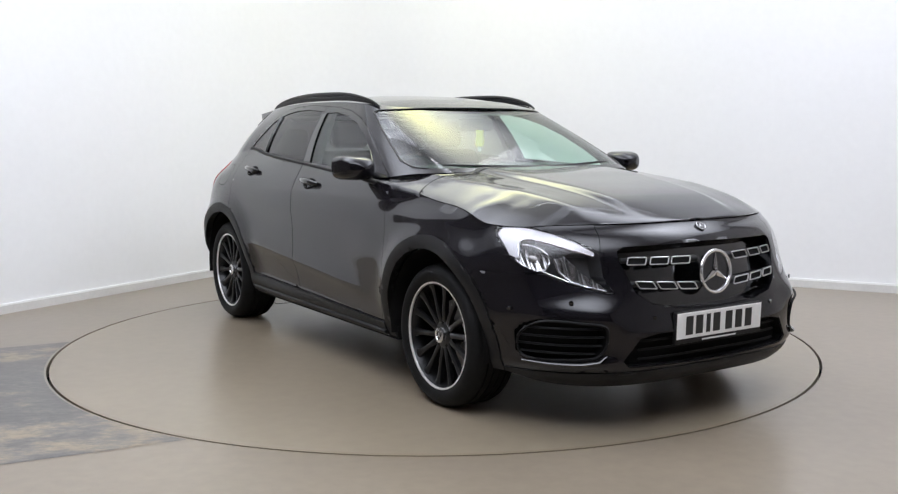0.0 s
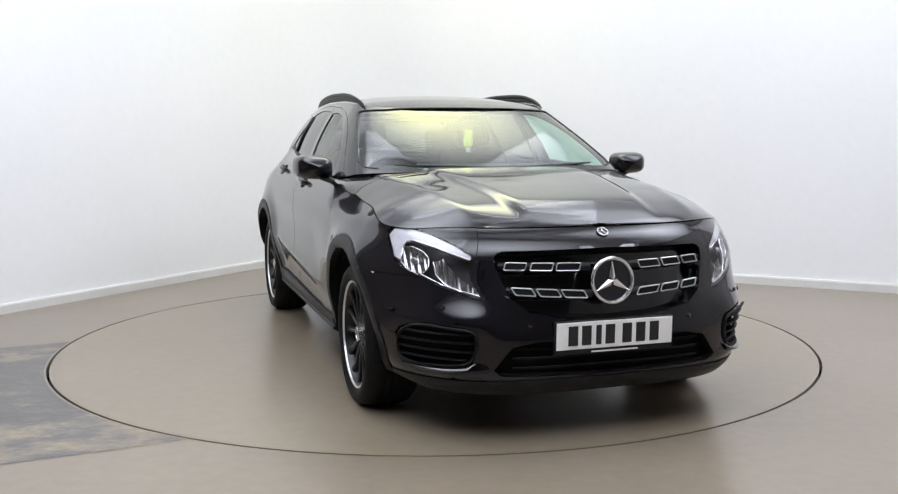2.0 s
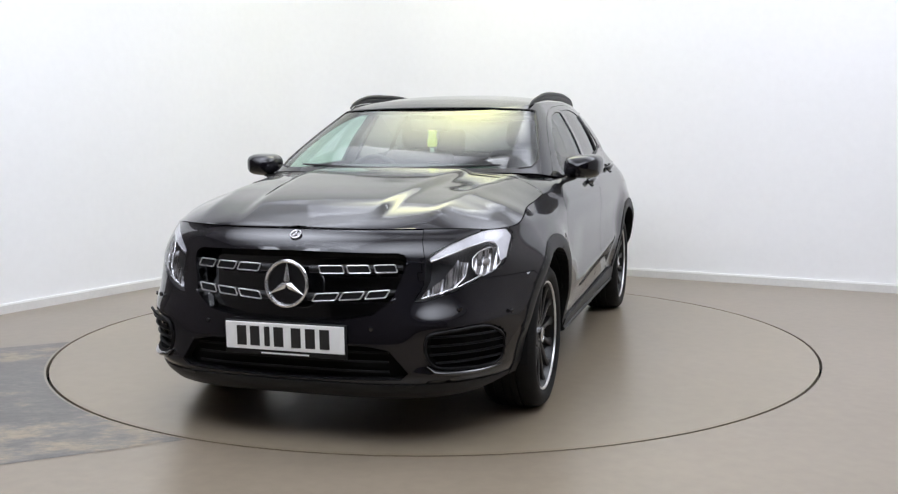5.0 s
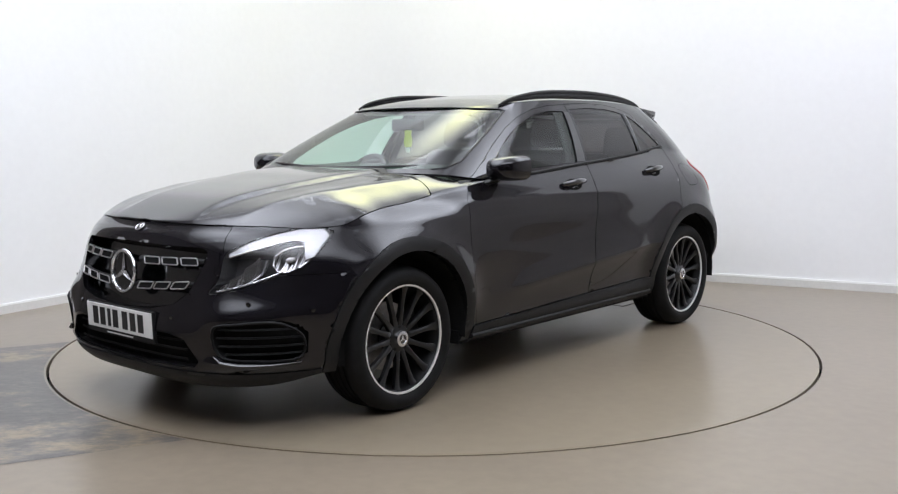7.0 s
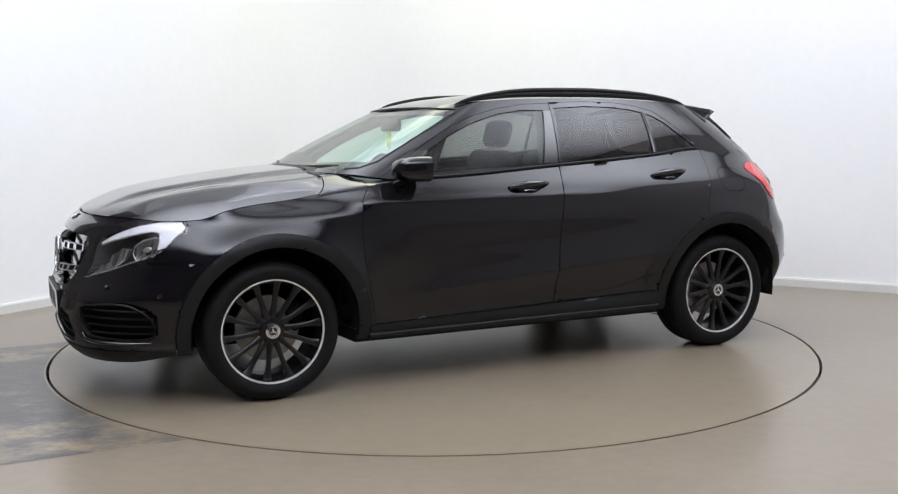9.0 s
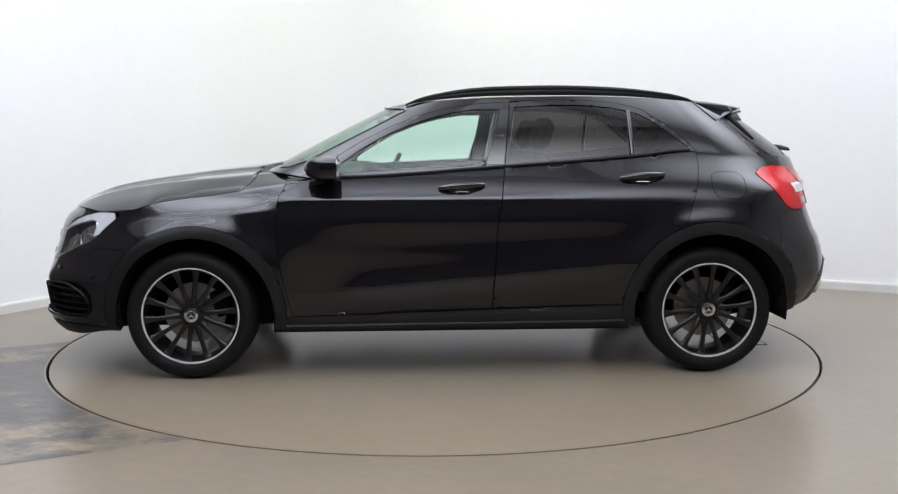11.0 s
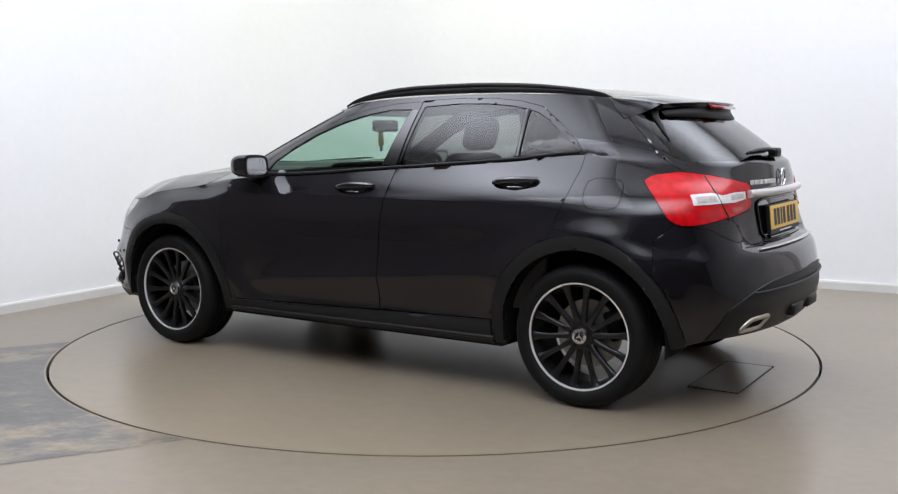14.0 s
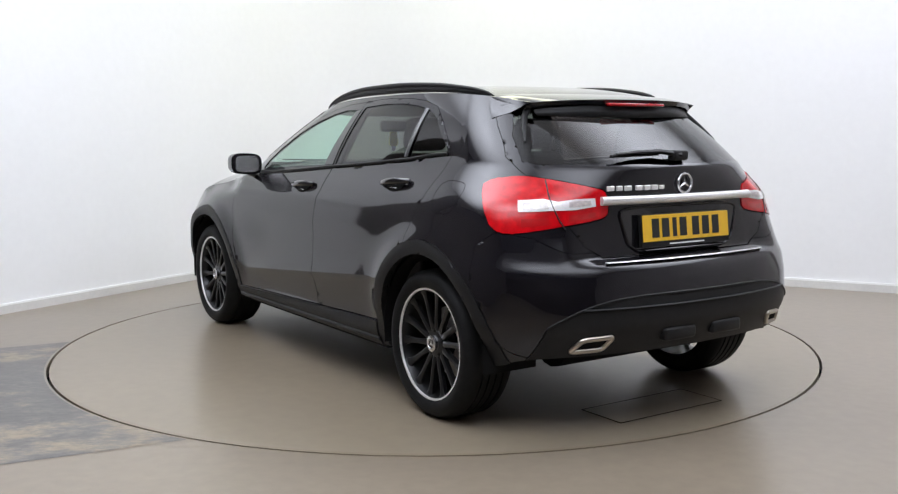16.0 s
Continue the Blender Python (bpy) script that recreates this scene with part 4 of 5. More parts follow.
def louvre(z_out, z_in, side, depth=0.020):
    pts = []
    for i in range(13):
        y = 0.085 + (0.455 - 0.085) * i / 12
        z = z_in + (z_out - z_in) * i / 12
        pts.append((nose_x(y, z) - depth, side * y, z))
    return tube(pts, lambda t: 0.020 - 0.006 * t, 10, 0.8)


def cell(y0, y1, z0, z1, lean, side, r=0.0028):
    """A chrome-edged slot: a slanted rounded frame."""
    zc0, zc1, h = z0, z1, 0.0145
    quad = [(y0 + lean, zc0 + h), (y1 + lean, zc1 + h), (y1 - lean, zc1 - h), (y0 - lean, zc0 - h)]
    loop = rounded(quad, 3, 0.12)
    return tube([(nose_x(y, z) + 0.002, side * y, z) for y, z in loop], r, 6, 1.0, True), prism(loop, 0.0, 0.003, lambda a, b, c: Vector((nose_x(a, b) - 0.003 + c, side * a, b)))


SLOT = material("slot_chrome", (0.62, 0.61, 0.61), 0.3, 0.8, 0, 0.05, 40)
for side in (1, -1):
    for row in range(2):
        z_out, z_in = ((0.731, 0.722), (0.637, 0.612))[row]
        part("louvre", louvre(z_out, z_in, side), TRIM, grille)
        spans = (((0.437, 0.356), (0.336, 0.248), (0.232, 0.133)), ((0.414, 0.335), (0.317, 0.231), (0.215, 0.118)))[row]
        for ya, yb in spans:
            zat = lambda y: z_in + (z_out - z_in) * (y - 0.085) / 0.37
            ring_bm, fill_bm = cell(ya, yb, zat(ya), zat(yb), (-0.006, 0.008)[row], side)
            part("slot_frame", ring_bm, SLOT, grille, "chrome slot frame")
            part("slot", fill_bm, DARK, grille)


def star(radius, ring, at, m_turn, parent, back=None, arm=0.15):
    """A ring with three tapering ridged arms, facing along x of m_turn."""
    place = Matrix.Translation(at) @ m_turn
    bm = bmesh.new()
    rings = []
    for i in range(48):
        a = 2 * math.pi * i / 48
        c = Vector((0, math.cos(a), math.sin(a)))
        rings.append([bm.verts.new(c * (radius + ring * math.cos(b)) + Vector((ring * math.sin(b), 0, 0))) for b in [2 * math.pi * k / 8 for k in range(8)]])
    for p, q in zip(rings, rings[1:] + rings[:1]):
        for k in range(8):
            bm.faces.new((p[k], p[(k + 1) % 8], q[(k + 1) % 8], q[k]))
    for i in range(3):
        a = math.pi / 2 + 2 * math.pi * i / 3
        d, s = Vector((0, math.cos(a), math.sin(a))), Vector((0, -math.sin(a), math.cos(a)))
        tip, l, r = d * radius, d * radius * 0.16 + s * radius * arm, d * radius * 0.16 - s * radius * arm
        back_pt = -d * radius * 0.02
        vs = [bm.verts.new(v) for v in (tip, l, back_pt, r, Vector((ring * 1.1, 0, 0)) + d * radius * 0.0)]
        for t in ((0, 1, 4), (1, 2, 4), (2, 3, 4), (3, 0, 4), (0, 3, 2, 1)):
            bm.faces.new([vs[k] for k in t])
    bmesh.ops.recalc_face_normals(bm, faces=bm.faces[:])
    bm.transform(place)
    ob = part("emblem", sharpen(bm, 40), CHROME, parent, "chrome ring emblem with three arms")
    if back:
        disc = lathe([(0, 0.0), (radius, 0.0), (radius, -0.01), (0, -0.01)], 40)
        disc.transform(place @ Matrix.Rotation(radians(-90), 4, "Z") @ Matrix.Translation((0, -0.004, 0)))
        part("emblem_back", disc, back, parent, smooth=False)
    return ob


star(0.090, 0.0075, Vector((2.222, 0, 0.665)), pose(0, 0, 0, 0, -4, 0), grille, GLOSS)
star(0.022, 0.0022, Vector((2.131, 0, 0.856)), pose(0, 0, 0, 0, -52, 0), front_bumper, GLOSS)


def plate(at, turn, colour, parent, label, lift):
    """A number plate whose characters are plain bars, in its black holder with a line of bars below."""
    m = Matrix.Translation(at) @ turn
    out = part("number_plate", box_bm(0.006, 0.010, -0.26, 0.26, -0.0555, 0.0555, 0.0015, 1, m), colour, parent, label, smooth=False)
    part("plate_holder", box_bm(-0.012, 0.006, -0.266, 0.266, -0.078, 0.060, 0.003, 2, m), TRIM, out, smooth=False)
    for y in (-0.188, -0.129, -0.075, -0.024, 0.052, 0.114, 0.176):
        thin = 0.012 if abs(y + 0.075) < 0.001 else 0.021
        part("character_bar", box_bm(0.0101, 0.0113, y - thin, y + thin, -0.040, 0.040, m=m), INK, out, smooth=False)
    part("text_bar", box_bm(0.0061, 0.0073, -0.105, 0.105, -0.072, -0.066, m=m), PAPER, out, smooth=False)
    return out


plate(Vector((2.246, 0, 0.4535)), pose(0, 0, 0, 0, 2, 0), PLATE_WHITE, front_bumper, "white number plate with black bars", 0.0)
plate(Vector((-2.028, 0, 0.862)), pose(0, 0, 0, 0, -6, 180), PLATE_YELLOW, tailgate, "yellow number plate with black bars", 0.0)

FIN = material("intake_plastic", (0.009, 0.009, 0.0095), 0.55, 0, 0, 0.2, 30, spec=0.15)
mouth = part("lower_air_intake", sunk_x(whole(P[C_MOUTH]), 0.06, 0.059), DARK, front_bumper, "black lower air intake")
for z in (0.325, 0.365, 0.402):
    part("grille_bar", tube([(nose_x(y, z) - 0.03, y, z) for y in np.linspace(-0.42, 0.42, 17)], 0.005, 6), FIN, front_bumper)
intakes = pair("air_intake", sunk_x(P[C_INTAKE], 0.06, 0.059), DARK, (front_bumper, front_bumper), "black side air intake with fins")
pair("intake_frame", tube([(nose_x(y, z) - 0.002, y, z) for y, z in INTAKE], 0.0062, 6, 1.0, True), FIN, (front_bumper, front_bumper))
for z, ya, yb in ((0.464, 0.580, 0.805), (0.428, 0.570, 0.812), (0.392, 0.574, 0.808), (0.358, 0.595, 0.800)):
    bm = tube([(nose_x(y, z) - 0.022, y, z) for y in np.linspace(ya, yb, 14)], 0.012, 8, 0.35)
    pair("fin", bm, FIN, (front_bumper, front_bumper))
pair("intake_blade", tube([(nose_x(y, z) + 0.006, y, z) for y, z in dense([(0.570, 0.352), (0.60, 0.328), (0.66, 0.318), (0.74, 0.315), (0.80, 0.318)], 4)], lambda t: 0.005 + 0.010 * math.sin(math.pi * t), 8, 0.7), GLOSS, (front_bumper, front_bumper))
for y, z in ((0.842, 0.535), (0.36, 0.50), (0.68, 0.57)):
    d = lathe([(0, 0.003), (0.009, 0.002), (0.010, -0.004)], 16)
    m = Matrix.Translation((nose_x(y, z), y, z)) @ Matrix.Rotation(radians(-90 + (62 if y > 0.8 else 25)), 4, "Z")
    d.transform(m)
    pair("parking_sensor", d, GLOSS, (front_bumper, front_bumper))

# headlamps: lens, dark housing, pale brow, two reflector bowls
lenses = both("headlamp", P[C_HEAD].copy(), LENS, label="clear headlamp with a pale brow and chrome reflectors", rim=0.004, gap=0.001)
HOUSING = material("lamp_housing", (0.05, 0.05, 0.052), 0.35, 0.3, 0.3, 0.15, 40)
# brow: white walls mirrored in chrome, put into a pale diffuse colour
BROW_SHEEN = material("brow_reflection_tone", (0.60, 0.60, 0.63), 0.25, 0.0, 0.6, 0.12, 30)
pair("housing", sunk_x(P[C_HEAD], 0.085, 0.083), HOUSING, lenses)
BOWL = material("lamp_reflector", (0.42, 0.42, 0.43), 0.12, 0.9, 0.0, 0.3, 45)
at_nose = lambda d: (lambda a, b: Vector((nose_x(a, b) - d, a, b)))
brow_out = dense([(0.552, 0.765), (0.61, 0.807), (0.67, 0.840), (0.735, 0.863), (0.780, 0.860), (0.802, 0.832), (0.804, 0.752)], 5)
brow_in = dense([(0.556, 0.752), (0.62, 0.778), (0.69, 0.806), (0.733, 0.819), (0.757, 0.811), (0.771, 0.790), (0.786, 0.738)], 5)
pair("lamp_brow", sheet(brow_in, brow_out, at_nose(0.010), 5), BROW_SHEEN, lenses, "pale silver brow with its reflection put into the colour")
pair("lamp_brow_edge", tube([at_nose(0.012)(a, b) for a, b in brow_in], 0.004, 6), CHROME, lenses)
pair("lower_trim", tube([at_nose(0.02)(a, b) for a, b in dense([(0.73, 0.688), (0.66, 0.650), (0.60, 0.628), (0.535, 0.612)], 4)], 0.004, 6), CHROME, lenses)
sweep_lo = dense([(0.532, 0.610), (0.58, 0.622), (0.64, 0.644), (0.676, 0.685), (0.680, 0.738)], 5)
sweep_hi = dense([(0.540, 0.634), (0.575, 0.660), (0.606, 0.690), (0.628, 0.722), (0.640, 0.750)], 5)
pair("reflector", sheet(sweep_lo, sweep_hi, lambda a, b: Vector((nose_x(a, b) - 0.034 - 0.012 * math.sin(140 * a), a, b)), 10), BOWL, lenses, "fluted chrome reflector")
pair("reflector_edge", tube([at_nose(0.026)(a, b) for a, b in sweep_lo], 0.0035, 6), CHROME, lenses)
bowl_lo = dense([(0.694, 0.716), (0.710, 0.692), (0.738, 0.684), (0.765, 0.700), (0.782, 0.730)], 6)
bowl_hi = dense([(0.690, 0.752), (0.708, 0.778), (0.738, 0.792), (0.768, 0.786), (0.784, 0.764)], 6)
pair("reflector", sheet(bowl_lo, bowl_hi, lambda a, b: Vector((nose_x(a, b) - 0.060 + 6.0 * ((a - 0.738) ** 2 + (b - 0.738) ** 2) - 0.005 * math.sin(300 * a), a, b)), 12), BOWL, lenses, "round fluted chrome reflector")
pair("reflector_edge", tube([Vector((nose_x(a, b) - 0.040, a, b)) for a, b in bowl_lo + bowl_hi[::-1]], 0.0035, 6, 1.0, True), CHROME, lenses)
eye = [(0.738 + 0.012 * math.cos(2 * math.pi * k / 20), 0.738 + 0.013 * math.sin(2 * math.pi * k / 20)) for k in range(20)]
pair("bulb_cap", prism(eye, 0.0, 0.010, lambda a, b, c: Vector((nose_x(a, b) - 0.046 + c, a, b)), 0.003), STEEL, lenses)

# ---------------------------------------------------------------- rear
tails = both("tail_lamp", P[C_TAIL], RED, label="bright red tail lamp with a white clear band", lift=0.004)


def on_tail(lift):
    return lambda a, b: tail_round(a, b, lift)


BAND_LO = dense([(-1.08, 0.944), (-1.18, 0.946), (-1.275, 0.949), (-1.39, 0.950), (-1.505, 0.962)], 5)
BAND_HI = dense([(-1.075, 0.990), (-1.22, 0.996), (-1.30, 0.984), (-1.40, 0.994), (-1.50, 0.995)], 5)
pair("clear_band", sheet(BAND_LO, BAND_HI, on_tail(0.008), 5), WHITE_LENS, tails, "white clear band")
GREY_LENS = material("smoked_lens", (0.52, 0.47, 0.45), 0.2, 0, 1.0, 0.3, 80)
pair("indicator_lens", sheet(dense([(-1.11, 0.952), (-1.18, 0.954), (-1.25, 0.957)], 5), dense([(-1.105, 0.980), (-1.18, 0.984), (-1.24, 0.984)], 5), on_tail(0.010), 3), GREY_LENS, tails)
pair("indicator_lens", sheet(dense([(-1.36, 0.960), (-1.42, 0.962), (-1.48, 0.968)], 5), dense([(-1.36, 0.982), (-1.42, 0.986), (-1.475, 0.986)], 5), on_tail(0.010), 3), GREY_LENS, tails)
pair("dark_segment", sheet(dense([(-1.10, 0.884), (-1.18, 0.888), (-1.26, 0.892)], 5), dense([(-1.10, 0.918), (-1.18, 0.918), (-1.25, 0.920)], 5), on_tail(0.0065), 3), RED_DARK, tails)
pair("dark_segment", sheet(dense([(-1.36, 0.904), (-1.43, 0.910), (-1.50, 0.918)], 5), dense([(-1.36, 0.930), (-1.43, 0.932), (-1.51, 0.938)], 5), on_tail(0.0065), 3), RED_DARK, tails)
pair("lamp_joint", tube([tail_round(a, z, 0.0058) for a, z in dense([(-1.345, 0.874), (-1.31, 0.91), (-1.275, 0.96), (-1.245, 1.01), (-1.22, 1.070)], 5)], 0.0032, 6), INK, tails)

strip = [(tail_x(y, 0.983) - 0.013, y, 0.983) for y in np.linspace(-0.445, 0.445, 25)]
part("chrome_strip", tube(strip, 0.0185, 10, 1.0), MACHINED, tailgate, "satin chrome strip between the tail lamps")
star(0.040, 0.0048, Vector((tail_x(0, 1.04) - 0.010, 0, 1.045)), pose(0, 0, 0, 0, 0, 180), tailgate)
for y0, y1 in ((0.412, 0.375), (0.368, 0.337), (0.330, 0.292), (0.272, 0.237), (0.230, 0.195), (0.188, 0.153), (0.143, 0.118)):
    hgt = 0.010 if y0 > 0.15 else 0.008
    x = min(tail_x(y0, 1.034), tail_x(y1, 1.034)) - 0.002
    part("badge_bar", box_bm(x - 0.006, x + 0.004, y1, y0, 1.032 - hgt, 1.032 + hgt, 0.0015, 1), MACHINED, tailgate, "chrome badge bar", smooth=False)
recess = rounded([(-0.36, 0.952), (0.36, 0.952), (0.315, 0.80), (0.26, 0.768), (-0.26, 0.768), (-0.315, 0.80)], 5, 0.2)
part("plate_recess", prism(recess, -0.004, 0.0035, lambda a, b, c: Vector((tail_x(a, b) - c, a, b))), GLOSS, tailgate, "gloss black number plate recess")
part("recess_lip", tube([(tail_x(a, b) - 0.005, a, b) for a, b in recess], 0.0055, 8, 1.0, True), PAINT, tailgate)
part("handle_lip", tube([(tail_x(y, 0.772) - 0.014, y, 0.772) for y in np.linspace(-0.24, 0.24, 11)], 0.010, 8, 0.7), PAINT, tailgate)
part("load_edge", tube([(tail_x(y, 0.727) + 0.030 - 0.02, y, 0.738) for y in np.linspace(-0.47, 0.47, 21)], 0.010, 8, 0.45), SLOT, rear_bumper, "ribbed chrome loading edge")
part("bumper_crease", tube([(tail_x(y, 0.56) - 0.006, y, 0.56) for y in np.linspace(-0.60, 0.60, 25)], 0.008, 8, 0.5), TRIM, rear_bumper)
part("skirt_edge", tube([(tail_x(y, z) - 0.001, y, z) for y, z in [(0.725 * math.sin(math.pi / 2 * k / 30), skirt_z(0.725 * math.sin(math.pi / 2 * k / 30))) for k in range(-30, 31)]], 0.006, 8, 0.8), TRIM, rear_bumper)
EXHAUST = material("brushed_exhaust_steel", (0.52, 0.47, 0.41), 0.3, 1.0, 0, 0.12, 40)
for side in (1, -1):
    loop = rounded([(0.470, 0.446), (0.595, 0.438), (0.630, 0.386), (0.505, 0.392)], 5, 0.2)
    pts = [(tail_x(a, b) - 0.004, side * a, b) for a, b in loop]
    tip = part("exhaust_tip", tube(pts, 0.0115, 8, 1.0, True), EXHAUST, car, "satin metal trapezoid exhaust tip")
    part("exhaust_mouth", prism(loop, 0.0, 0.006, lambda a, b, c: Vector((tail_x(a, b) - 0.001 - c, side * a, b))), DARK, tip)
for y in (-0.14, 0.14):
    part("diffuser_fin", box_bm(tail_x(y, 0.45) - 0.012, tail_x(y, 0.45) + 0.05, y - 0.09, y + 0.09, 0.405, 0.46, 0.012, 2), TRIM, car)


def spoiler():
    """A roof spoiler: a thin wing that runs on from the roof, with turned-down ends."""
    bm = bmesh.new()
    nx, ny = 14, 36
    top, low = [], []
    for i in range(nx + 1):
        s = i / nx
        a, b = [], []
        for j in range(ny + 1):
            u = -1 + 2 * j / ny
            half = 0.535 - 0.030 * s
            x = -1.335 - (0.385 - 0.15 * abs(u) ** 2.6) * s
            edge = 1.446 - 0.014 * abs(u) ** 2.6
            z = edge - 0.036 * s * s - 0.004 * s
            if abs(u) > 0.93:
                z -= 0.012 * (abs(u) - 0.93) / 0.07
            a.append(bm.verts.new((x, u * half, z)))
            b.append(bm.verts.new((x + 0.01, u * half, z - 0.055 + 0.035 * s)))
        top.append(a)
        low.append(b)
    for g, rev in ((top, False), (low, True)):
        for p, q in zip(g, g[1:]):
            for j in range(ny):
                f = (p[j], p[j + 1], q[j + 1], q[j])
                bm.faces.new(f[::-1] if rev else f)
    for g in (0, -1):
        for j in range(ny):
            bm.faces.new((top[g][j], top[g][j + 1], low[g][j + 1], low[g][j]))
    for i in range(nx):
        for g in (0, ny):
            bm.faces.new((top[i][g], top[i + 1][g], low[i + 1][g], low[i][g]))
    bmesh.ops.recalc_face_normals(bm, faces=bm.faces[:])
    return sharpen(bm, 45)


wing = part("roof_spoiler", spoiler(), PAINT, tailgate, "black roof spoiler over the rear window")
cheek_at = [(-1.335, 1.428), (-1.42, 1.418), (-1.52, 1.405), (-1.600, 1.392), (-1.555, 1.372), (-1.500, 1.348), (-1.445, 1.325), (-1.39, 1.372)]
cheek_y = lambda x, z: cabin_side(max(x, -1.44), z) + 0.006 if x > -1.45 else 0.505 + (cabin_side(-1.44, 1.36) + 0.006 - 0.505) * (x + 1.60) / 0.15
pair("spoiler_cheek", prism(cheek_at, 0.0, 0.024, lambda a, b, c: Vector((a, cheek_y(a, b) - c, b)), 0.004), PAINT, (wing, wing), "black turned-down end of the roof spoiler")
part("brake_light", box_bm(-1.728, -1.70, -0.17, 0.17, 1.376, 1.390, 0.003, 1), RED_DARK, wing, "narrow red high-level brake light")


def rear_x(y, z):
    """Where the rear window lies at y, z."""
    xs_, zs_ = [], []
    for row in CABIN:
        k = SEG == 2
        xs_.append(float(np.interp(y, row[k][::-1, 1], row[k][::-1, 0])))
        zs_.append(float(np.interp(y, row[k][::-1, 1], row[k][::-1, 2])))
    return float(np.interp(z, zs_, xs_))


under_rows = []
for u in np.linspace(-0.94, 0.94, 31):
    half = 0.50
    xe, ze = -1.335 - (0.385 - 0.15 * abs(u) ** 2.6) + 0.02, 1.446 - 0.032 * abs(u) ** 2.6 - 0.058
    zg = 1.325 + 0.01 * abs(u)
    xg = rear_x(abs(u) * half, zg) - 0.004
    under_rows.append([(xe, u * half, ze), (0.5 * (xe + xg) + 0.006, u * half, 0.5 * (ze + zg) + 0.004), (xg, u * half, zg), (xg + 0.03, u * half, zg)])
part("spoiler_underside", grid_bm(under_rows), TRIM, wing, "matt black underside of the spoiler")
pair("side_fin", tube([(rear_x(y, z) - 0.004, y, z) for y, z in dense([(0.475, 1.365), (0.515, 1.33), (0.555, 1.275), (0.585, 1.225)], 5)], lambda t: 0.020 - 0.016 * t, 8, 0.8), TRIM, (wing, wing))
part("wiper_arm", tube([(-1.985, 0.0, 1.165), (-1.965, 0.10, 1.180), (-1.955, 0.22, 1.178), (-1.95, 0.33, 1.170)], lambda t: 0.022 - 0.014 * t, 8, 0.6), TRIM, tailgate, "black rear wiper")
part("wiper_blade", tube([(-1.955, 0.10, 1.168), (-1.945, 0.36, 1.162)], 0.007, 6), RUBBER, tailgate)
part("wiper_cap", box_bm(-2.0, -1.955, -0.045, 0.045, 1.140, 1.185, 0.012, 3), TRIM, tailgate)

# ---------------------------------------------------------------- sides: mirrors, handles, rails, trims
def mirror_bm():
    """A door mirror: a housing rounded in front, flat behind."""
    bm = bmesh.new()
    n, m = 14, 28
    rings = []
    for i in range(n + 1):
        s = i / n
        bulge = math.sqrt(max(0.0, 1 - (1 - s) ** 3.6))
        x = 0.750 - 0.170 * s
        ring = []
        for k in range(m):
            a = 2 * math.pi * k / m
            ca, sa = math.cos(a), math.sin(a)
            ry, rz = 0.094 * bulge + 0.002, 0.061 * bulge + 0.002
            y = 0.920 + ry * math.copysign(abs(ca) ** 0.58, ca) + 0.012 * (s - 0.5)
            z = 1.086 + rz * math.copysign(abs(sa) ** 0.62, sa) + 0.004 * (y - 0.9) / 0.1
            x2 = x + 0.05 * (0.9 - y) * (1 - s)
            ring.append(bm.verts.new((x2, y, z)))
        rings.append(ring)
    for p, q in zip(rings, rings[1:]):
        for k in range(m):
            bm.faces.new((p[k], p[(k + 1) % m], q[(k + 1) % m], q[k]))
    bm.faces.new(rings[0])
    bm.faces.new(rings[-1])
    bmesh.ops.recalc_face_normals(bm, faces=bm.faces[:])
    return sharpen(bm, 45)


mirrors = pair("door_mirror", mirror_bm(), PAINT, front_doors, "black door mirror")
glass_bm = prism(rounded([(0.853, 1.038), (0.995, 1.038), (0.997, 1.134), (0.855, 1.134)], 5, 0.3), 0, 0.004, lambda a, b, c: Vector((0.578 - c, a, b)))
glass_bm.transform(Matrix.Translation((0.574, 0.925, 1.086)) @ pose(0, 0, 0, 0, 2, -2) @ Matrix.Translation((-0.574, -0.925, -1.086)))
pair("mirror_glass", glass_bm, CHROME, front_doors, "silvered mirror glass")
pair("mirror_arm", tube([(0.70, 0.800, 1.005), (0.685, 0.84, 1.018), (0.67, 0.89, 1.034)], lambda t: 0.030 - 0.006 * t, 10, 0.55), TRIM, front_doors)
pair("indicator_strip", tube([(0.725 - 0.09 * t, 0.930 + 0.070 * t ** 0.6, 1.078 + 0.006 * t) for t in np.linspace(0.0, 1, 10)], 0.006, 6, 0.6), GLOSS, front_doors)

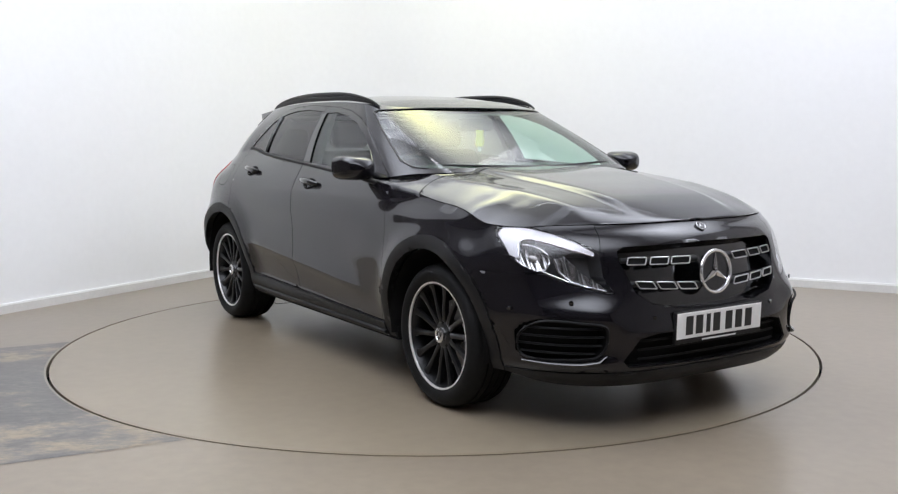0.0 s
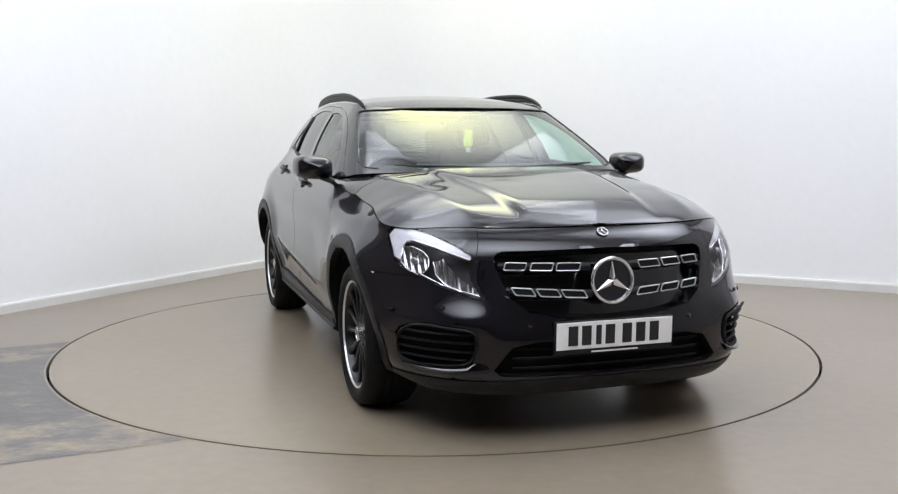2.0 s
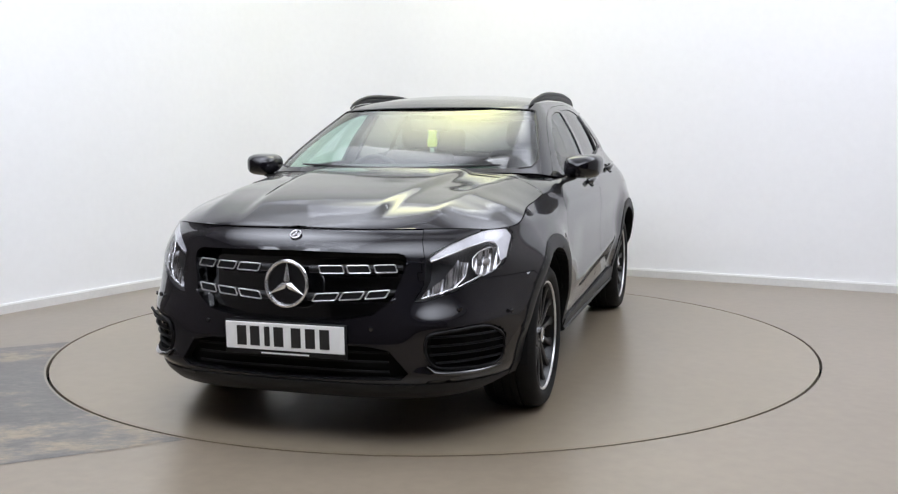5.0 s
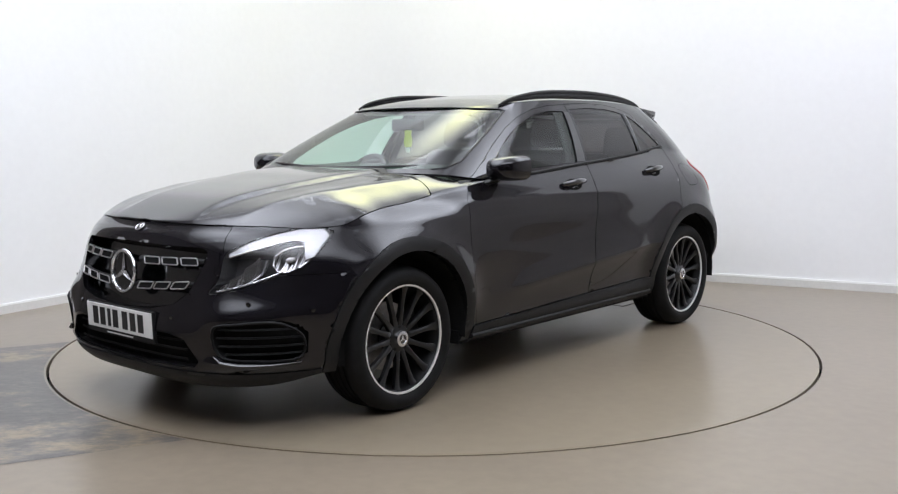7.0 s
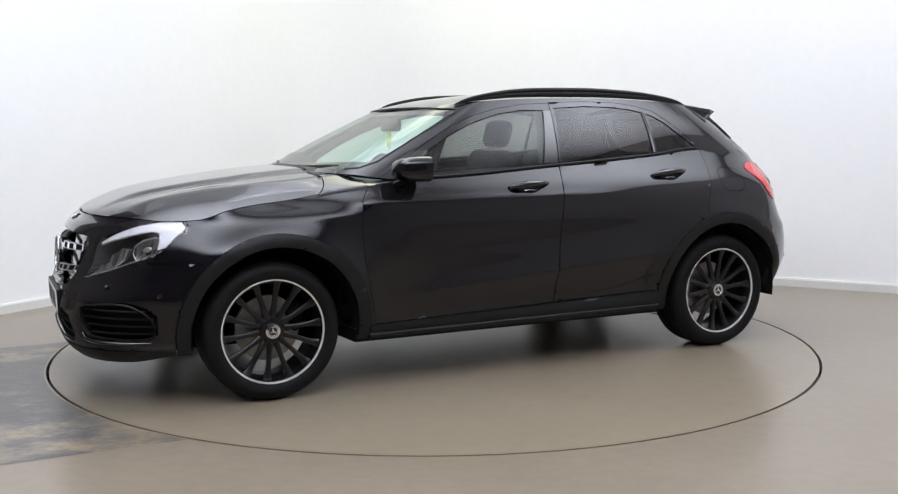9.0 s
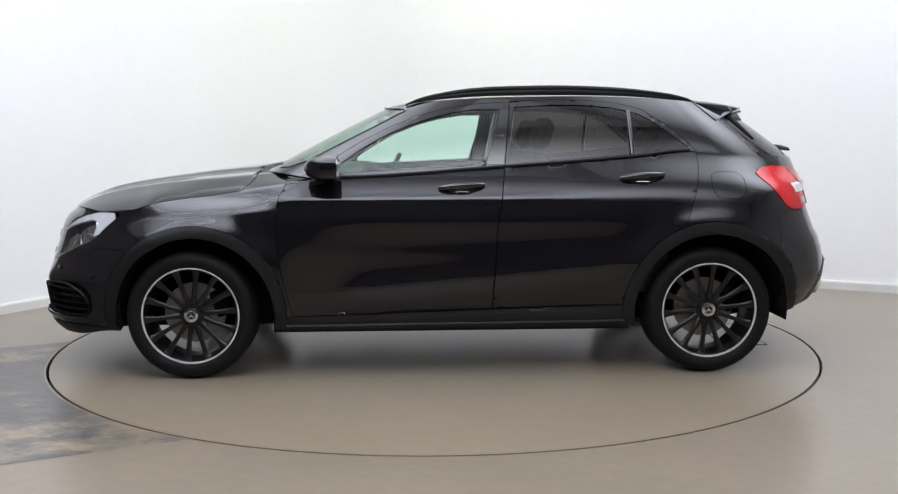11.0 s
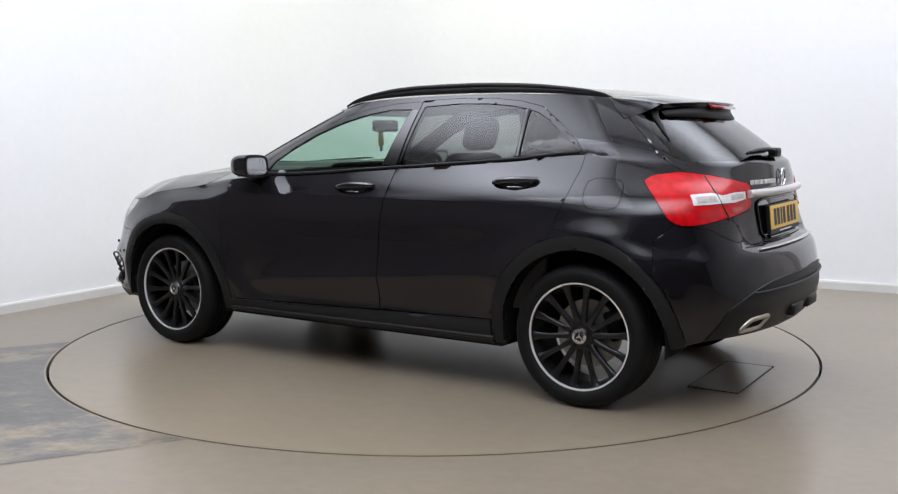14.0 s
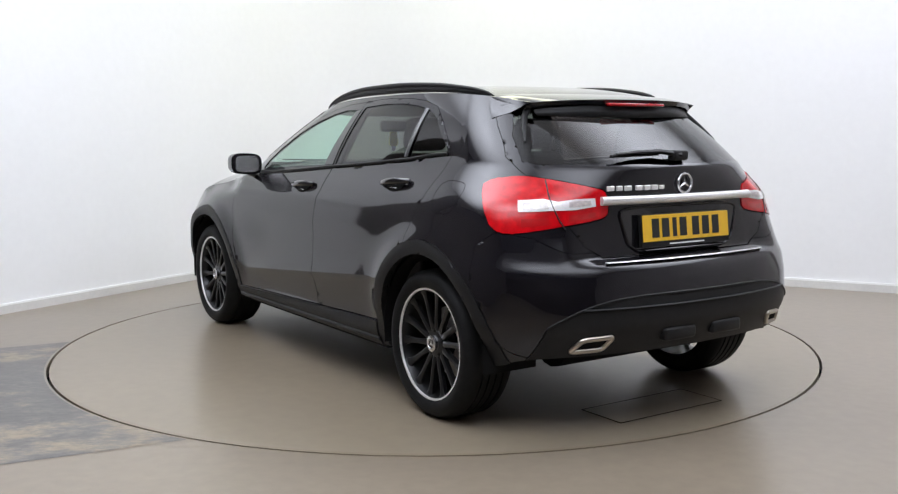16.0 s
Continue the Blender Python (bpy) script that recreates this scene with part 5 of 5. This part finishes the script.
for doors, x0, x1, z0, z1 in ((front_doors, 0.065, -0.165, 0.975, 0.990), (rear_doors, -0.880, -1.108, 1.020, 1.037)):
    pts = []
    for t in np.linspace(0, 1, 13):
        x, z = x0 + (x1 - x0) * t, z0 + (z1 - z0) * t + 0.006 * math.sin(math.pi * t)
        pts.append((x, side_y(x, z) + 0.004 + 0.030 * math.sin(math.pi * t) ** 0.5, z + 0.006))
    pair("handle", tube(pts, lambda t: 0.011 + 0.005 * math.sin(math.pi * t), 10, 1.1), GLOSS, doors, "gloss black door handle")
    xc, zc = (x0 + x1) / 2, (z0 + z1) / 2
    cup = [(xc + 0.075 * math.cos(a), zc - 0.004 + 0.030 * math.sin(a)) for a in [2 * math.pi * k / 24 for k in range(24)]]
    pair("handle_cup", prism(cup, 0.0, 0.0025, lambda a, b, c: Vector((a, side_y(a, b) + 0.001 + c, b))), DARK, doors)
    pair("handle_plate", tube([(xc + 0.035 * t, side_y(xc, zc) + 0.016, zc - 0.020 - 0.003 * abs(t)) for t in np.linspace(-1, 1, 7)], 0.006, 6, 0.6), SATIN, doors)

rail_z = curve((0.235, 1.425), (0.18, 1.452), (0.04, 1.484), (-0.115, 1.505), (-0.27, 1.514), (-0.575, 1.518), (-0.88, 1.509), (-1.18, 1.481), (-1.30, 1.458), (-1.345, 1.440))
rail_y = curve((0.235, 0.548), (0.0, 0.562), (-0.5, 0.568), (-1.0, 0.550), (-1.345, 0.515))
xs = np.linspace(0.235, -1.345, 44)
pair("roof_rail", tube([(x, float(rail_y(x)), float(rail_z(x)) - 0.014) for x in xs], lambda t: 0.004 + 0.010 * math.sin(math.pi * t) ** 0.4, 10, 0.95), TRIM, (car, car), "matt black roof rail")
pair("rail_base", tube([(x, float(rail_y(x)) + 0.002, 0.5 * float(rail_z(x)) + 0.5 * float(roof_edge(x)) - 0.006) for x in xs], lambda t: 0.002 + 0.007 * math.sin(math.pi * t) ** 0.6, 8, 2.0), TRIM, (car, car))


def on_side(pts, r, lift=0.002, flat=1.0, cabin=True):
    return tube([(x, cabin_side(x, z) + lift, z) for x, z in pts], r, 6, flat)


belt = [(x, float(belt_z(x)) + 0.010) for x in np.linspace(0.60, -1.27, 60)]
pair("belt_trim", tube([(x, float(width(x, belt_z(x))) + 0.001, z) for x, z in belt], 0.006, 8, 1.3), TRIM, (car, car), "black belt trim")
pair("pillar_cover", sheet(dense([(-0.183, 1.100), (-0.268, 1.384)], 10), dense([(-0.272, 1.100), (-0.314, 1.384)], 10), lambda a, b: Vector((a, cabin_side(a, b) + 0.003, b)), 4), GLOSS, front_doors)
pair("side_skirt", tube([(x, side_y(x, 0.27) + 0.012, 0.268 + 0.006 * (0.9 - x)) for x in np.linspace(0.86, -0.90, 30)], 0.016, 8, 0.8), TRIM, (car, car))
pair("window_divider", on_side([(-0.9565, z) for z in np.linspace(1.148, 1.378, 10)], 0.011, 0.0), GLOSS, rear_doors)
pair("screen_wiper", tube([(1.015, 0.05, 1.082), (0.985, 0.25, 1.090), (0.93, 0.46, 1.098), (0.90, 0.55, 1.10)], lambda t: 0.010 - 0.004 * t, 6, 0.8), TRIM, (car, car), "black windscreen wiper")

edge_pts = [(y, z) for y, z in dense([(0.64, 1.085), (0.694, 1.091), (0.711, 1.122), (0.679, 1.205), (0.639, 1.29), (0.587, 1.383), (0.563, 1.393), (0.30, 1.405), (0.0, 1.408)], 6)]


def screen_x(y, z):
    """Where the windscreen lies at y, z."""
    xs_, zs_ = [], []
    for row in CABIN:
        k = SEG == 0
        xs_.append(float(np.interp(y, row[k][:, 1], row[k][:, 0])))
        zs_.append(float(np.interp(y, row[k][:, 1], row[k][:, 2])))
    return float(np.interp(z, zs_, xs_))


pair("screen_seal", tube([(screen_x(y, z) + 0.001, y, z) for y, z in edge_pts], 0.0045, 6, 0.8), TRIM, (car, car), "black windscreen seal")

# ---------------------------------------------------------------- wheels
def wheel(at, side):
    """A fourteen-spoke black alloy wheel with a machined ring, its tyre and brake disc, facing +y."""
    turn = Matrix.Translation(at) @ (Matrix.Identity(4) if side > 0 else Matrix.Rotation(math.pi, 4, "Z"))
    R = 0.333
    tyre_profile = [(0.249, 0.010), (0.262, 0.020), (0.285, 0.026), (0.305, 0.022), (0.320, 0.008), (0.329, -0.012), (R, -0.035)]
    for k in range(4):
        y = -0.050 - 0.036 * k
        tyre_profile += [(R, y), (R - 0.007, y - 0.001), (R - 0.007, y - 0.008), (R, y - 0.009)]
    tyre_profile += [(R, -0.185), (0.326, -0.205), (0.305, -0.226), (0.262, -0.230), (0.249, -0.222)]
    barrel = lathe([(0.2515, 0.012), (0.2515, -0.222), (0.238, -0.224), (0.226, -0.10), (0.222, -0.045), (0.238, -0.004), (0.2420, 0.005)], 72)
    barrel.transform(turn)
    w = part("wheel", barrel, RIM, car, "black multi-spoke alloy wheel with a bright machined ring")
    tyre = lathe(tyre_profile, 96)
    tyre.transform(turn)
    part("tyre", tyre, RUBBER, w, "black rubber tyre")
    ring = lathe([(0.2415, 0.004), (0.243, 0.011), (0.2505, 0.012), (0.2515, 0.004)], 96)
    ring.transform(turn)
    part("machined_ring", ring, MACHINED, w, "bright machined outer ring")
    for i in range(14):
        bm = bmesh.new()
        rows = []
        for r, half, y, th in ((0.045, 0.020, -0.030, 0.03), (0.075, 0.0135, -0.020, 0.028), (0.12, 0.0105, -0.016, 0.026), (0.18, 0.0115, -0.014, 0.024), (0.222, 0.0165, -0.010, 0.022), (0.238, 0.024, -0.004, 0.02)):
            rows.append([bm.verts.new(v) for v in ((r, y - th, -half), (r, y - 0.005, -half), (r, y, -half * 0.45), (r, y, half * 0.45), (r, y - 0.005, half), (r, y - th, half))])
        for p, q in zip(rows, rows[1:]):
            for k in range(6):
                bm.faces.new((p[k], p[(k + 1) % 6], q[(k + 1) % 6], q[k]))
        bm.faces.new(rows[0])
        bm.faces.new(rows[-1])
        bmesh.ops.recalc_face_normals(bm, faces=bm.faces[:])
        bm.transform(turn @ Matrix.Rotation(2 * math.pi * i / 14 + 0.1, 4, "Y"))
        part("spoke", sharpen(bm, 40), RIM, w)
    hub = lathe([(0.0, -0.020), (0.040, -0.020), (0.060, -0.024), (0.066, -0.032), (0.066, -0.09), (0.0, -0.09)], 40)
    hub.transform(turn)
    part("hub", hub, RIM, w)
    cap = lathe([(0.0, -0.004), (0.022, -0.005), (0.024, -0.010)], 36)
    cap.transform(turn)
    part("cap_face", cap, GLOSS, w)
    rim_cap = lathe([(0.0225, -0.006), (0.025, -0.001), (0.0355, -0.003), (0.037, -0.020)], 36)
    rim_cap.transform(turn)
    part("centre_cap", rim_cap, SATIN, w, "silver centre cap")
    arms = star(0.022, 0.0015, Vector((0, 0, 0)), Matrix.Identity(4), w, None, 0.2)
    arms.data.transform(turn @ Matrix.Translation((0, -0.003, 0)) @ Matrix.Rotation(radians(90), 4, "Z"))
    for i in range(5):
        a = 2 * math.pi * i / 5 + 0.3
        bolt = lathe([(0.0, -0.022), (0.009, -0.022), (0.011, -0.030)], 10)
        bolt.transform(turn @ Matrix.Translation((0.053 * math.cos(a), 0, 0.053 * math.sin(a))))
        part("bolt", bolt, DARK, w)
    disc = lathe([(0.06, -0.105), (0.158, -0.105), (0.158, -0.130), (0.06, -0.130)], 48)
    disc.transform(turn)
    part("brake_disc", disc, STEEL, w, "grey steel brake disc")
    cal = box_bm(-0.07, 0.07, -0.15, -0.075, 0.105, 0.185, 0.015, 2, turn @ Matrix.Rotation(radians(-70), 4, "Y"))
    part("brake_caliper", cal, DARK, w)
    return w


for x, ax in zip((AXLE, -AXLE), ARCH_X):
    for side in (1, -1):
        wheel(Vector((x, side * 0.866, 0.333)), side)
        # wheel well
        bm = bmesh.new()
        n, rows = 28, []
        for i in range(n + 1):
            a = math.pi * (-0.045 + 1.09 * i / n)
            c, s = math.cos(a), math.sin(a)
            rows.append([(ax + 0.405 * c, side * y, HUB_Z + 0.405 * s) for y in (0.875, 0.80, 0.60)] + [(ax + 0.30 * c, side * 0.60, HUB_Z + 0.30 * s), (ax, side * 0.60, HUB_Z)])
        part("wheel_liner", grid_bm(rows), DARK, car)

# ---------------------------------------------------------------- underside and cabin
under = [(2.0, 0.45), (1.8, 0.66), (1.74, 0.60), (0.95, 0.60), (0.93, 0.84), (-0.93, 0.84), (-0.95, 0.60), (-1.70, 0.60), (-1.85, 0.55)]
under = under + [(x, -y) for x, y in under[::-1]]
part("underbody", prism(under, 0.235, 0.30, lambda a, b, c: Vector((a, b, c + 0.4 * max(0.0, -a - 1.4)))), DARK, car, "black underbody", smooth=False)
part("exhaust_silencer", tube([(-1.62, -0.40, 0.30), (-1.62, 0.40, 0.30)], 0.10, 12, 0.8), DARK, car)
part("axle_beam", tube([(-1.35, -0.62, 0.31), (-1.35, 0.62, 0.31)], 0.035, 8), DARK, car)
part("cabin_floor", prism([(0.95, 0.74), (-1.9, 0.66), (-1.9, -0.66), (0.95, -0.74)], 0.34, 0.40, lambda a, b, c: Vector((a, b, c))), DARK, car, smooth=False)
part("firewall", box_bm(0.92, 0.96, -0.70, 0.70, 0.30, 0.99), DARK, car, smooth=False)
for y_side in (1, -1):
    for foot, head, half in (((-0.23, 0.745, 1.03), (-0.29, 0.575, 1.40), 0.045), ((-1.36, 0.60, 1.10), (-1.20, 0.46, 1.36), 0.06)):
        lining = [(Vector(foot).lerp(Vector(head), k / 6) + Vector((0, 0.012 * math.sin(math.pi * k / 6), 0))) for k in range(7)]
        part("pillar_lining", tube([(p.x, y_side * p.y, p.z) for p in lining], half, 10, 0.35), SEAT, car)
    part("door_card", box_bm(-1.15, 0.86, y_side * 0.78 - 0.02, y_side * 0.78 + 0.02, 0.42, 1.03, 0.015, 2), DASH, car, "dark moulded door lining")
part("roof_lining", grid_bm(np.concatenate([roof_grid(0.035, 0.97), roof_grid(0.035, 0.97)[::-1] * np.array([1, -1, 1])])), LINER, car, "pale fabric roof lining")
part("dashboard", join(box_bm(0.50, 0.95, -0.70, 0.70, 0.72, 1.045, 0.05, 4), box_bm(0.42, 0.72, -0.55, -0.20, 0.95, 1.085, 0.04, 4)), DASH, car, "dark moulded dashboard")


def seat(y, x=-0.02):
    sq = join(box_bm(x - 0.28, x + 0.28, y - 0.25, y + 0.25, 0.48, 0.66, 0.06, 4),
              box_bm(-0.07, 0.07, y - 0.24, y + 0.24, 0.0, 0.60, 0.06, 4, Matrix.Translation((x - 0.30, 0, 0.58)) @ Matrix.Rotation(radians(-18), 4, "Y")),
              box_bm(-0.05, 0.05, y - 0.13, y + 0.13, 0.62, 0.80, 0.05, 4, Matrix.Translation((x - 0.31, 0, 0.575)) @ Matrix.Rotation(radians(-16), 4, "Y")))
    return part("front_seat", sq, SEAT, car, "dark fabric front seat")


seat(0.36)
seat(-0.36)
bench = join(box_bm(-1.15, -0.62, -0.64, 0.64, 0.50, 0.68, 0.06, 3), box_bm(-0.07, 0.07, -0.64, 0.64, 0.0, 0.52, 0.06, 3, Matrix.Translation((-1.15, 0, 0.60)) @ Matrix.Rotation(radians(-20), 4, "Y")))
rear_seat = part("rear_bench", bench, SEAT, car, "dark fabric rear bench")
for y in (-0.40, 0.40):
    part("headrest", box_bm(-0.05, 0.05, y - 0.12, y + 0.12, 0.54, 0.74, 0.05, 4, Matrix.Translation((-1.15, 0, 0.58)) @ Matrix.Rotation(radians(-14), 4, "Y")), SEAT, rear_seat)
wheel_m = Matrix.Translation((0.36, -0.37, 0.965)) @ Matrix.Rotation(radians(-26), 4, "Y")
ring = tube([wheel_m @ Vector((0, 0.18 * math.cos(a), 0.18 * math.sin(a))) for a in [2 * math.pi * k / 32 for k in range(32)]], 0.016, 8, 1.0, True)
steer = part("steering_wheel", ring, DASH, car, "black steering wheel on the car's right")
part("steering_boss", join(box_bm(-0.02, 0.03, -0.07, 0.07, -0.07, 0.06, 0.02, 3, wheel_m), box_bm(-0.012, 0.012, -0.17, 0.17, -0.02, 0.02, 0.008, 2, wheel_m), box_bm(-0.012, 0.012, -0.02, 0.02, -0.17, 0.0, 0.008, 2, wheel_m)), SATIN, steer)
part("interior_mirror", box_bm(0.36, 0.40, -0.12, 0.12, 1.275, 1.345, 0.018, 3), DASH, car, "dark interior mirror")
tag = part("air_freshener", prism(rounded([(-0.026, -0.05), (0.026, -0.05), (0.030, -0.01), (0.022, 0.02), (0.030, 0.045), (-0.026, 0.045), (-0.020, 0.015), (-0.030, -0.01)], 4, 0.3), -0.003, 0.003, lambda a, b, c: Vector((0.40 + c, 0.02 + a, 1.235 + b))), YELLOW, car, "yellow hanging air freshener")
part("air_freshener_tag", box_bm(0.398, 0.402, 0.008, 0.032, 1.155, 1.182), PAPER, tag, smooth=False)
part("air_freshener_cord", tube([(0.40, 0.02, 1.28), (0.39, 0.01, 1.33)], 0.0015, 5), INK, tag)

# ---------------------------------------------------------------- motion
ROWS = [(0.0, -58.0), (0.5, -59.2), (1.0, -62.2), (1.5, -66.7), (2.0, -72.6), (2.5, -78.4), (3.0, -84.3), (3.5, -90.2)]
ROWS += [(4.0 + 0.5 * i, -96.2 - 5.875 * i) for i in range(25)]


def motions():
    """The turntable turns clockwise and carries the car, which stands a little off its middle."""
    walk(turntable, [(t, pose(0, 0, 0, 0, 0, a)) for t, a in ROWS])
    off = Vector((-0.061, 0.073, 0))
    walk(car, [(t, pose(0, 0, 0, 0, 0, a) @ Matrix.Translation(off)) for t, a in ROWS])


motions()
